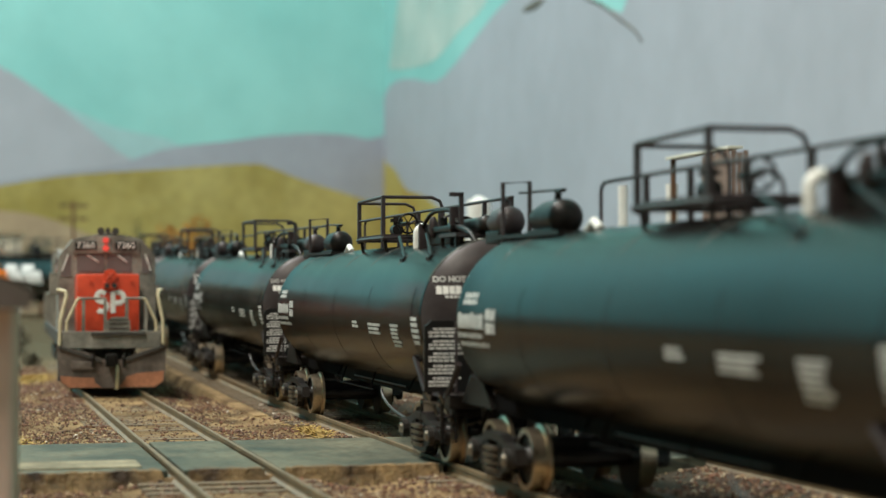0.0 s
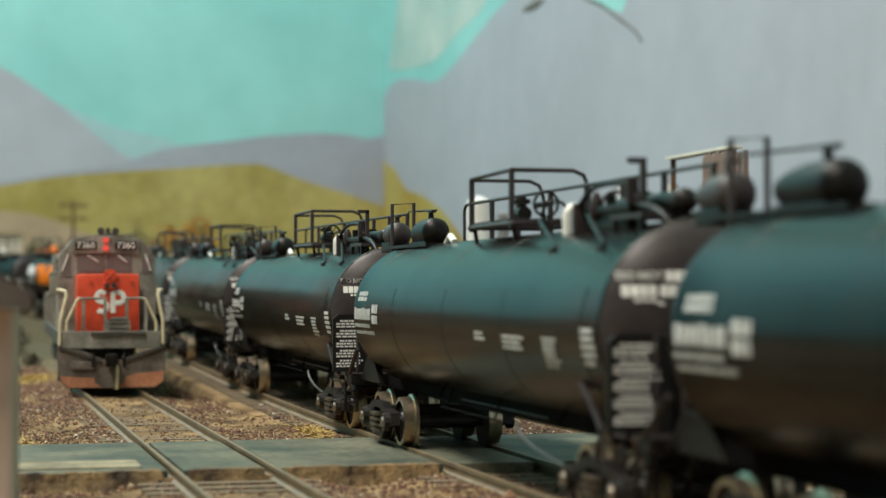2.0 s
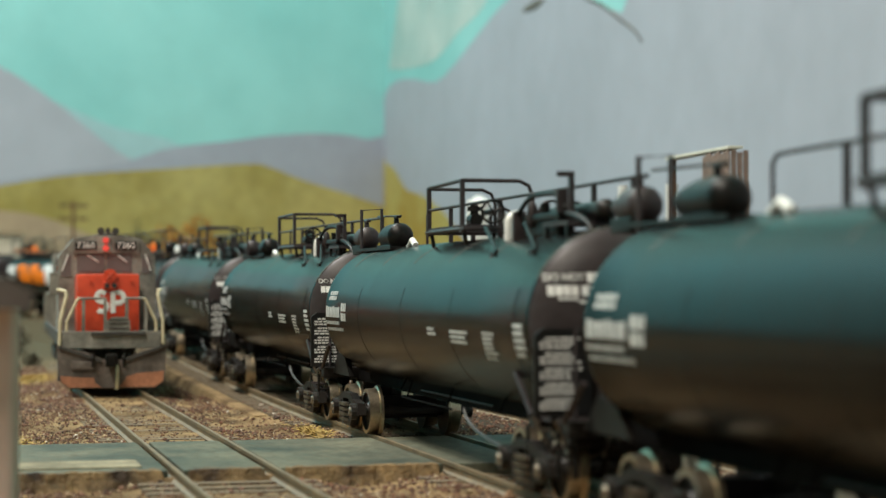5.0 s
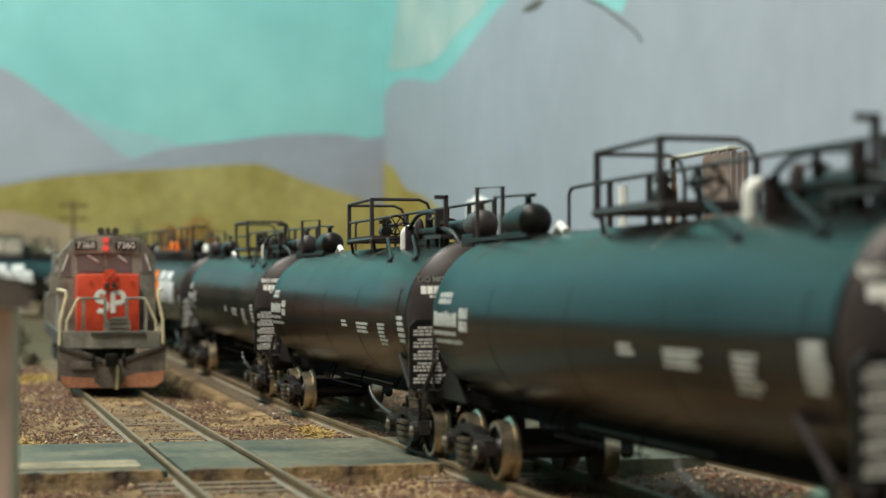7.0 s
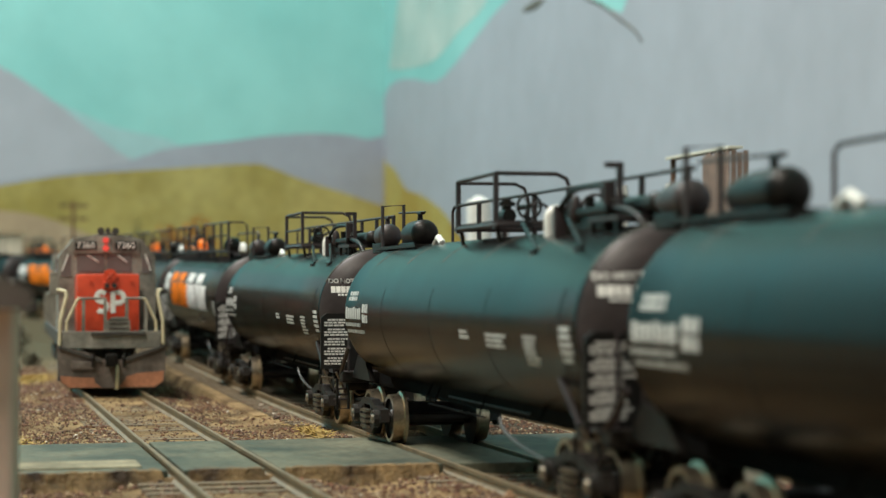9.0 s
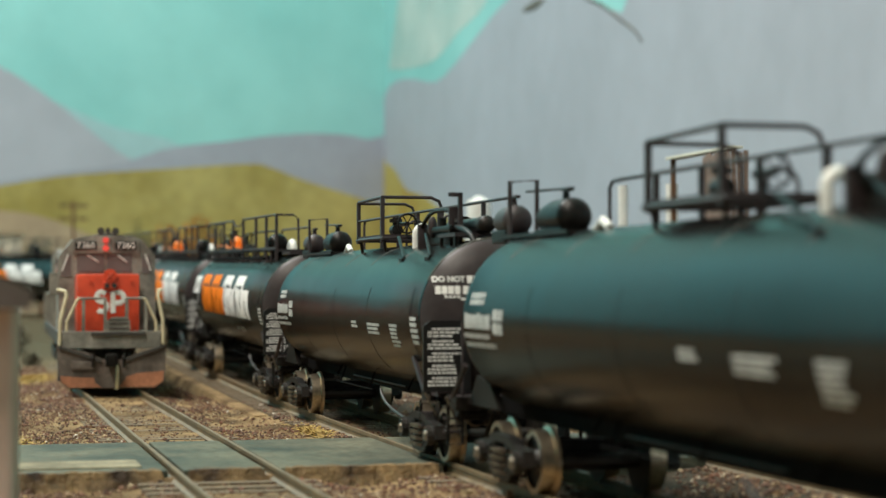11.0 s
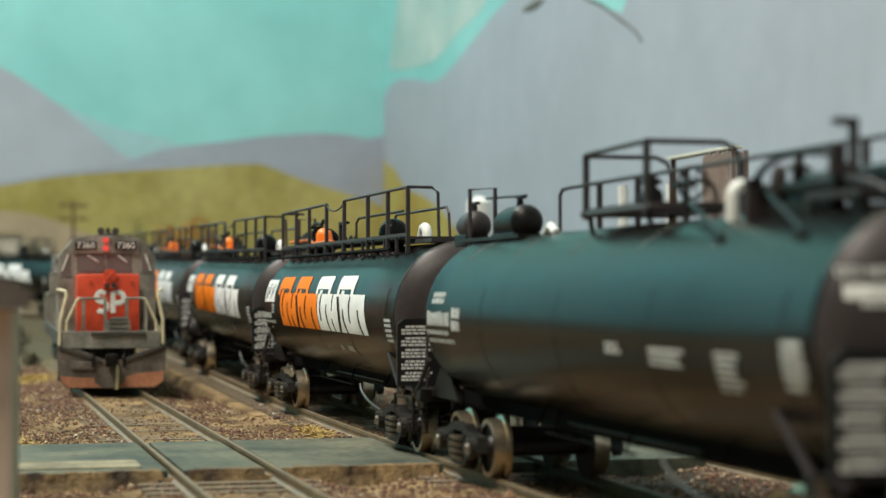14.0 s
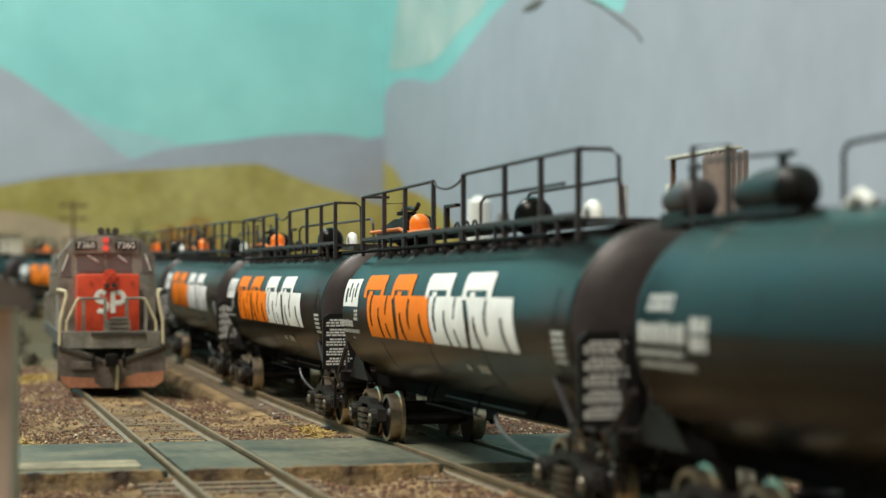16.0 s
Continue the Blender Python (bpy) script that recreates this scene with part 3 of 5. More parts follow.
def truck(car, yc):
    """A two-axle bogie: cast side frames with springs and axle boxes, a bolster, brake beams and two wheelsets."""
    t = part("truck", box(bmesh.new(), -11, 11, -2.2, 2.2, 4.2, 7.6, bev=0.4), FRAME_BLACK, car, "black two-axle truck with bright steel wheels")
    t.location = (0, yc * MM, 0)
    for sd in (-1, 1):
        bm = bmesh.new()
        at = 10.6 if sd > 0 else -12.4
        slab(bm, [(-13.4, 4.4), (-12.6, 6.8), (-7, 7.4), (-4.2, 8.5), (4.2, 8.5), (7, 7.4), (12.6, 6.8), (13.4, 4.4), (11.8, 4.2), (11.2, 5.6), (6.4, 6.0), (3.6, 7.2), (-3.6, 7.2), (-6.4, 6.0), (-11.2, 5.6), (-11.8, 4.2)], "x", at, 1.8)
        slab(bm, [(-9.2, 5.9), (-8.0, 5.9), (-3.8, 2.7), (3.8, 2.7), (8.0, 5.9), (9.2, 5.9), (4.4, 1.4), (-4.4, 1.4)], "x", at, 1.8)
        for yy in (-3.9, 3.1):
            slab(bm, [(yy, 2.2), (yy + 0.9, 2.2), (yy + 0.9, 7.6), (yy, 7.6)], "x", at + 0.02, 1.76)
        sf = part("side_frame", bm, FRAME_BLACK, t)
        bm = bmesh.new()
        for yy in (-2.2, 0, 2.2):
            for k in range(4):
                cyl(bm, (sd * 12.5, yy, 2.4 + k * 1.1), (sd * 12.5, yy, 3.0 + k * 1.1), 0.95, seg=8)
        part("spring", bm, METAL_GLINT, sf, "coil springs in bright glint metal")
        for yy in (-10, 10):
            bm = bmesh.new()
            cyl(bm, (sd * 12.2, yy, 4.9), (sd * 13.4, yy, 4.9), 1.8, seg=12)
            part("axle_box", bm, WHEEL_FACE, sf)
            bm = bmesh.new()
            cyl(bm, (sd * 13.4, yy, 4.9), (sd * 13.75, yy, 4.9), 1.05, 0.8, seg=12)
            for k in range(3):
                a = radians(90 + 120 * k)
                cyl(bm, (sd * 13.4, yy + 1.4 * math.cos(a), 4.9 + 1.4 * math.sin(a)), (sd * 13.7, yy + 1.4 * math.cos(a), 4.9 + 1.4 * math.sin(a)), 0.25, seg=6)
            part("axle_cap", bm, METAL_GLINT, sf)
    bm = bmesh.new()
    for yy in (-4.6, 4.6):
        box(bm, -8, 8, yy - 0.5, yy + 0.5, 3.0, 4.2)
    part("brake_beam", bm, FRAME_BLACK, t)
    wheelset(t, -10)
    wheelset(t, 10)
    return t


def text_rows(bm, x0, x1, y, z0, z1, rows, seed):
    """Rows of unreadable small print as short bars on a plate that faces along -y."""
    r = random.Random(seed)
    h = (z1 - z0) / (rows + 2)
    for i in range(rows):
        z = z1 - (i + 0.75 + 0.5 * sum(i >= k for k in (3, 6, 9, 12))) * h
        x = x0 + (0.12 if i in (0, 3, 6, 9, 12) else 0.0) * (x1 - x0)
        end = x1 - r.uniform(0, 0.3) * (x1 - x0)
        while x < end - 0.2:
            w = min(end - x, r.uniform(0.35, 1.2))
            box(bm, x, x + w, y - 0.06, y, z, z + h * 0.62)
            x += w + r.uniform(0.12, 0.25)


def end_gear(car, end):
    """The sill, steps, grab irons and coupler at one end (end -1: the near one)."""
    y = end * HALF
    bm = bmesh.new()
    box(bm, -11.5, 11.5, min(y - end * 1, y + end * 2.5), max(y - end * 1, y + end * 2.5), 10.2, 12.6, bev=0.3)
    sill = part("end_sill", bm, FRAME_BLACK, car)
    bm = bmesh.new()
    box(bm, -1.6, 1.6, min(y, y + end * 9.2), max(y, y + end * 9.2), 7.8, 10.2, bev=0.5)
    box(bm, -2.4, 0.6, min(y + end * 5.6, y + end * 9.2), max(y + end * 5.6, y + end * 9.2), 6.9, 10.9, bev=0.8)
    part("coupler", bm, FRAME_BLACK, car)
    for sd in (-1, 1):
        bm = bmesh.new()
        yy = y + end * 1.5
        tube(bm, [(sd * 12.2, yy, 11), (sd * 12.2, yy, 4.2), (sd * 9.6, yy, 4.2), (sd * 9.6, yy, 11)], 0.35, 6)
        tube(bm, [(sd * 12.2, yy, 7.4), (sd * 9.6, yy, 7.4)], 0.3, 6)
        part("stirrup_step", bm, FRAME_BLACK, sill)
        bm = bmesh.new()
        yy = y + end * 2.0
        tube(bm, [(sd * 9.4, yy, 12), (sd * 9.4, yy, 25.5), (sd * 5.6, yy, 25.5), (sd * 5.6, yy, 12)], 0.3, 6)
        part("grab_iron", bm, RAILING_BROWN, sill)
        if end > 0:
            bm = bmesh.new()
            slab(bm, [(y - 1, 11.4), (y - 20, 11.4), (y - 15, 15.4), (y - 7, 16.6)], "x", sd * 8.6 - 0.6, 1.2)
            part("saddle_plate", bm, FRAME_BLACK, car)
        bm = bmesh.new()
        tube(bm, [(sd * 11.4, y + end * 1, 12.4), (sd * 11.4, y - end * 7.5, 18.4)], 0.5, 6)
        part("diagonal_brace", bm, END_BROWN, car)
    bm = bmesh.new()
    tube(bm, smooth3([(-3.4, y + end * 2.5, 9.5), (-4.0, y + end * 5, 6.0), (-3.2, y + end * 7.5, 3.6), (-2.4, y + end * 9.0, 4.2)]), 0.5, 6)
    part("brake_hose", bm, FRAME_BLACK, car)
    # crossing step, brake cylinder, ladder rungs and a chain box
    bm = bmesh.new()
    for k in range(5):
        box(bm, -10.5, 10.5, y + end * (2.6 + 1.1 * k) - 0.35, y + end * (2.6 + 1.1 * k) + 0.35, 12.2, 12.6)
    box(bm, -10.5, -9.9, min(y + end * 2.2, y + end * 7.6), max(y + end * 2.2, y + end * 7.6), 11.7, 12.3)
    box(bm, 9.9, 10.5, min(y + end * 2.2, y + end * 7.6), max(y + end * 2.2, y + end * 7.6), 11.7, 12.3)
    part("crossing_step", bm, RAILING_BROWN, sill)
    bm = bmesh.new()
    cyl(bm, (-9.5, y + end * 4.6, 9.6), (-4.5, y + end * 4.6, 9.6), 1.5, seg=14)
    cyl(bm, (-9.9, y + end * 4.6, 9.6), (-9.3, y + end * 4.6, 9.6), 1.9, seg=14)
    part("brake_cylinder", bm, FRAME_BLACK, sill)
    bm = bmesh.new()
    for x, z in ((-11.0, 11.4), (-7.0, 11.4), (-2.5, 11.4), (-10.2, 8.0), (-5.0, 7.6)):
        cyl(bm, (x, y + end * 2.4, z), (x, y + end * 3.1, z), 0.45, 0.3, 8)
    tagged(part("rivet", bm, METAL_GLINT, sill), kind="stuff")
    bm = bmesh.new()
    tube(bm, smooth3([(-8.6, y + end * 5.0, 10.4), (-7.8, y + end * 5.6, 8.2), (-6.0, y + end * 5.8, 7.0), (-3.6, y + end * 5.4, 8.0)]), 0.22, 6)
    tube(bm, [(-12.0, y + end * 3.6, 12.4), (-9.6, y + end * 4.4, 7.4), (-9.4, y + end * 4.4, 5.4)], 0.24, 6)
    part("brake_linkage", bm, METAL_GLINT, sill)
    for z in (6.2, 8.6):
        bm = bmesh.new()
        tube(bm, [(-12.6, y + end * 3.4, z), (-9.0, y + end * 3.4, z)], 0.28, 6)
        part("rung", bm, RAILING_BROWN, sill)
    for z in (15.5, 18.5, 21.5):
        bm = bmesh.new()
        tube(bm, [(9.4, y + end * 2.2, z), (5.6, y + end * 2.2, z)], 0.25, 6)
        part("rung", bm, RAILING_BROWN, sill)
    bm = bmesh.new()
    tube(bm, [(-12.5, y + end * 3.6, 10.6), (-2.4, y + end * 4.4, 9.4), (0, y + end * 6.5, 9.2)], 0.3, 6)
    part("uncoupling_lever", bm, METAL_GLINT, car)


def smooth3(pts, n=5):
    out = []
    for i in range(len(pts) - 1):
        p0, p1, p2, p3 = (Vector(pts[max(0, min(len(pts) - 1, k))]) for k in (i - 1, i, i + 1, i + 2))
        for j in range(n):
            t = j / n
            out.append(0.5 * (2 * p1 + (p2 - p0) * t + (2 * p0 - 5 * p1 + 4 * p2 - p3) * t * t + (3 * p1 - p0 - 3 * p2 + p3) * t ** 3))
    out.append(Vector(pts[-1]))
    return out


def car_common(label):
    car = thing("tank_car", label, "tank car", "cars of the tank train")
    # tank: shell with two dished ends
    bm = bmesh.new()
    end = END_DISH
    shell = [(NEAR_RIM + 0.9, TR + 0.05), (NEAR_RIM + 1.7, TR + 0.05), (NEAR_RIM + 1.9, TR), (-56, TR), (-28, TR), (0, TR), (28, TR), (56, TR), (FAR_RIM - 1.9, TR), (FAR_RIM - 1.7, TR + 0.05), (FAR_RIM - 0.9, TR + 0.05)]
    prof = [(NEAR_RIM - a, r) for a, r in end] + shell + [(FAR_RIM + a, r) for a, r in end[::-1]]
    revolve(bm, prof, 64, TX, TZ)
    for f in bm.faces:
        if f.calc_center_median().y < NEAR_RIM + 0.4:
            f.material_index = 1
    part("tank", bm, (TANK_BLACK, END_BROWN), car, smooth=True)
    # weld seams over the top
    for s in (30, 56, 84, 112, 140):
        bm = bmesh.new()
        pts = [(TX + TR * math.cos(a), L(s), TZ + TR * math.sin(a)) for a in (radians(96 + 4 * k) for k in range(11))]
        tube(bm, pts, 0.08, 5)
        part("weld_seam", bm, SEAM_AND_HIGHLIGHT, car)
    # pale strip painted as the near rim's highlight, and dark joints down the side
    bm = bmesh.new()
    tube(bm, [(TX + (TR + 0.06) * math.cos(a), NEAR_RIM + 0.6, TZ + (TR + 0.06) * math.sin(a)) for a in (radians(84 + 4 * k) for k in range(18))], 0.15, 5)
    part("rim_seam", bm, SEAM_AND_HIGHLIGHT, car)
    for s in (2, 41, 78.5, 118):
        bm = bmesh.new()
        tube(bm, [(TX + TR * math.cos(a), L(s), TZ + TR * math.sin(a)) for a in (radians(158 + 5 * k) for k in range(16))], 0.055, 5)
        part("side_joint", bm, SEAM_DARK, car)
    # sill drawn full length to fill in the underside's shade, bottom outlet, brake reservoir
    bm = bmesh.new()
    box(bm, -3.0, 5.0, -HALF, HALF, 9.4, 13.4, bev=0.8)
    part("centre_sill", bm, MATT_BLACK, car)
    bm = bmesh.new()
    cyl(bm, (2, 0, 14.6), (2, 0, 11.0), 2.6, 1.8, 20)
    cyl(bm, (2, 0, 11.0), (2, 0, 8.4), 1.2, 1.2, 12)
    part("bottom_outlet", bm, MATT_BLACK, car)
    bm = bmesh.new()
    cyl(bm, (5.5, 10, 10.6), (5.5, 24, 10.6), 2.4, seg=14)
    part("air_reservoir", bm, FRAME_BLACK, car)
    bm = bmesh.new()
    tube(bm, [(-3.5, -36, 10.6), (-3.5, 18, 10.6)], 0.2, 6)
    tube(bm, [(-1.0, -38, 9.6), (-1.0, 40, 9.6)], 0.22, 6)
    part("brake_rod", bm, FRAME_BLACK, car)
    for s in (0, 136):
        truck(car, L(s))
    for e in (-1, 1):
        end_gear(car, e)
    # placard with small print on the near end
    bm = bmesh.new()
    slab(bm, [(-13.9, 12.8), (-5.0, 12.8), (-5.0, 24.6), (-6.2, 25.6), (-12.6, 25.6), (-13.9, 24.6)], "y", NEAR_RIM - 4.4, 0.5)
    pl = part("placard", bm, BOARD_BLACK, car, "black placard with rows of fine white print")
    bm = bmesh.new()
    text_rows(bm, -13.1, -6.4, NEAR_RIM - 4.42, 13.6, 24.4, 15, 3)
    tagged(part("small_print", bm, DECAL_WHITE, pl), kind="stuff")
    # hanging hose under the near end
    bm = bmesh.new()
    tube(bm, smooth3([(-9.0, L(47.5), 10.2), (-9.0, L(46), 8.8), (-9.0, L(40), 7.2), (-9.0, L(30), 6.0), (-9.0, L(17), 5.0)]), 0.3, 8)
    part("hanging_pipe", bm, HOSE_DARK, car, "dark grey bent pipe")
    for x, z, s0, s1 in ((-8.0, 9.4, 100, 60), (-6.4, 10.4, 112, 30)):
        bm = bmesh.new()
        tube(bm, [(x, L(s0), z), (x, L(s1), z)], 0.2, 6)
        for s in (s0 - 4, s1 + 4):
            cyl(bm, (x, L(s), z), (x + 1.4, L(s), 13.2), 0.2, seg=6)
        part("underbody_rod", bm, MATT_BLACK, car)
    return car


def ring_wheel(bm, c, r, normal="y"):
    pts = arc(*c, r, 0, 330, "xz" if normal == "y" else "yz", 12)
    tube(bm, pts, 0.26, 6, closed=True)
    for k in range(3):
        a = radians(60 * k)
        d = Vector((math.cos(a) * r, 0, math.sin(a) * r)) if normal == "y" else Vector((0, math.cos(a) * r, math.sin(a) * r))
        tube(bm, [Vector(c) - d, Vector(c) + d], 0.13, 5)


def car_plain():
    car = car_common("glossy black tank car with a caged platform on top")
    words = text_mesh("DO NOT", 1.4, DECAL_WHITE, car, Matrix(), label="white stencilled words on the tank end", bold=0.055)
    for v in words.data.vertices:
        v.co = on_end(v.co.x / MM - 8.5, v.co.y / MM + 33.1, 0.1)
    bm = bmesh.new()
    r = random.Random(2)
    for x0, w, z0, z1 in [(-10.9 + i * 1.12, 0.98, 30.4, 31.9) for i in range(4)] + [(-9.4 + i * 0.75, 0.55, 29.7, 30.15) for i in range(4)] + [(-6.5, 0.9, 29.3, 29.7)] + [(-5.3 + i * 1.15, 1.0, 32.4, 33.8) for i in range(4)] + [(-6.1 + i * 1.12, 0.98, 30.4, 31.9) for i in range(4)]:
        cols = [[bm.verts.new(on_end(x0 + w * i / 2, z0 + (z1 - z0) * j / 2, 0.1) / MM) for j in range(3)] for i in range(3)]
        for i in range(2):
            for j in range(2):
                bm.faces.new((cols[i][j], cols[i + 1][j], cols[i + 1][j + 1], cols[i][j + 1]))
    tagged(part("end_mark", bm, DECAL_WHITE, car), kind="stuff")
    # car number and data block at the far end
    number_block(car, ((150.8, 142.2, 28.8, 31.0, 2, 1.4), (153.6, 137.5, 24.9, 28.0, 1, 1.0), (136.2, 130.4, 24.2, 28.5, 2, 0.8), (153.6, 138.5, 23.3, 24.3, 1, 0.5), (153.6, 135.2, 21.9, 22.8, 1, 0.5)))
    # data stencils near the end
    bm = bmesh.new()
    for s0, s1, z0, z1, rows in ((57, 51, 23.1, 24.8, 2), (41, 29, 22.1, 24.6, 3), (20, 12.5, 20.0, 24.7, 6), (2, -4, 21.0, 26.5, 5)):
        h = (z1 - z0) / rows
        for i in range(rows):
            cut = random.Random(i + int(s0)).uniform(0, 0.25) * (s0 - s1)
            decal(bm, s0, s1 + cut, z0 + i * h, z0 + (i + 0.66) * h, n=3)
    tagged(part("data_stencil", bm, DECAL_GREY, car), kind="stuff")
    # platform
    bm = bmesh.new()
    tube(bm, [(-5.2, L(61.5), 42.4), (-5.2, L(90), 42.4), (8.4, L(90), 42.4), (8.4, L(61.5), 42.4)], 0.5, 6, closed=True)
    plat = part("platform", bm, RAILING_BROWN, car)
    for k in range(9):
        bm = bmesh.new()
        box(bm, -5.4, 8.6, L(62 + k * 3.1), L(62 + k * 3.1) + 2.2, 42.6, 43.2)
        part("plank", bm, RAILING_BROWN, plat)
    for x in (-4.8, 8.2):
        for s in (63.5, 88):
            bm = bmesh.new()
            tube(bm, [(x, L(s), 42.4), (x * 1.0 - math.copysign(0.6, x), L(s), 38.6)], 0.4, 6)
            part("platform_bracket", bm, FRAME_BLACK, plat)
    # cage rails
    for x, s, z1 in ((-5.2, 63, 51.6), (-5.2, 88.5, 51.2)):
        bm = bmesh.new()
        box(bm, x - 0.42, x + 0.42, L(s) - 0.42, L(s) + 0.42, 41.6, z1)
        part("post", bm, RAILING_BROWN, plat)
    bm = bmesh.new()
    tube(bm, [(-5.2, L(88.5), 51.2), (-5.2, L(63), 51.4), (5.8, L(63), 51.4), (7.6, L(63), 50.6), (8.4, L(63), 48.6), (8.4, L(63), 43)], 0.38, 8)
    tube(bm, [(-5.2, L(88.5), 51.0), (5.8, L(88.5), 51.0), (7.6, L(88.5), 50.2), (8.4, L(88.5), 48.2), (8.4, L(88.5), 43)], 0.34, 8)
    part("cage_rail", bm, RAILING_BROWN, plat)
    bm = bmesh.new()
    tube(bm, [(-5.2, L(88.5), 46.8), (-5.2, L(63), 46.8)], 0.28, 6)
    part("mid_rail", bm, RAILING_BROWN, plat)
    # far side hand rail along the top
    bm = bmesh.new()
    tube(bm, [(6.4, L(137), 40.0), (6.4, L(137), 47.6), (6.4, L(135.5), 48.6), (6.4, L(131), 48.7), (6.4, L(2), 48.7)], 0.32, 8)
    rail = part("hand_rail", bm, RAILING_BROWN, car)
    for s in (116, 98, 78, 58, 40, 22, 3):
        bm = bmesh.new()
        box(bm, 6.0, 6.8, L(s) - 0.4, L(s) + 0.4, 39.6, 48.8)
        part("rail_post", bm, RAILING_BROWN, rail)
    # valve on the platform
    bm = bmesh.new()
    revolve(bm, [(-1.6, 0), (-1.6, 1.3), (1.6, 1.3), (1.6, 0)], 12, 1.0, 44.6)
    cyl(bm, (1, 0, 43), (1, 0, 47.6), 0.8, seg=10)
    cyl(bm, (1, 0, 46.4), (1, 0, 47.2), 1.5, seg=12)
    v = part("valve", bm, FRAME_BLACK, car)
    v.location = (0.5 * MM, L(79) * MM, 0)
    top_pipes(car)
    # black valve chest between two upright plates, with hand wheel and props
    bm = bmesh.new()
    box(bm, -4.0, -0.6, L(9), L(32), 42.4, 43.6, bev=0.4)
    box(bm, -3.4, -1.2, L(12), L(30), 40.0, 42.6, bev=0.4)
    cyl(bm, (-2.0, L(22), 43.4), (-2.0, L(22), 45.4), 0.8, seg=12)
    chest = part("valve_chest", bm, FRAME_BLACK, car)
    for s, x0, x1, z1 in ((30, -5.2, -3.0, 44.4), (10.5, -3.8, -2.0, 47.2)):
        bm = bmesh.new()
        box(bm, x0, x1, L(s) - 0.5, L(s) + 0.5, 39.2, z1, bev=0.3)
        part("end_plate", bm, RAILING_BROWN, chest)
    bm = bmesh.new()
    ring_wheel(bm, (-1.0, L(57), 45.4), 2.1)
    cyl(bm, (-1.0, L(57), 45.4), (-1.0, L(63), 45.4), 0.5, seg=8)
    part("hand_wheel", bm, FRAME_BLACK, chest)
    for s, s2 in ((47, 30), (23, 8)):
        bm = bmesh.new()
        tube(bm, [(-5.2, L(s), 42.2), (-8.0, L(s2), 37.6)], 0.34, 6)
        box(bm, -8.9, -7.3, L(s2) - 1.2, L(s2) + 1.2, 36.6, 37.5, bev=0.2)
        part("brace", bm, FRAME_BLACK, chest)
    bm = bmesh.new()
    tube(bm, smooth3([(-4.4, L(30), 43.6), (-3.6, L(26), 46.2), (-2.8, L(20), 46.8), (-2.4, L(13), 46.2), (-2.6, L(9), 43.8)]), 0.42, 8)
    part("loop_hose", bm, FRAME_BLACK, chest, smooth=True)
    # white bent vent
    bm = bmesh.new()
    tube(bm, [(-3.85, L(37), 39.6)] + arc(-2.4, L(37), 42.6, 1.45, 180, 0, "xz", 12) + [(-0.95, L(37), 39.4)], 0.8, 12)
    part("vent_elbow", bm, WHITE_PLASTIC, car, "white bent vent pipe", smooth=True)
    bm = bmesh.new()
    tube(bm, [(-2, L(113), 40.4), (-2, L(116), 41.6), (-2, L(119), 40.2)], 0.7, 8)
    part("white_fitting", bm, WHITE_PLASTIC, car)
    for x, s in ((1.6, 30), (2.2, 62)):
        bm = bmesh.new()
        tube(bm, [(x - 2.2, L(s), 39.6)] + arc(x, L(s), 44.0, 2.2, 180, 0, "xz", 10) + [(x + 2.2, L(s), 39.6)], 0.28, 6)
        part("hoop", bm, RAILING_BROWN, car)
    return car


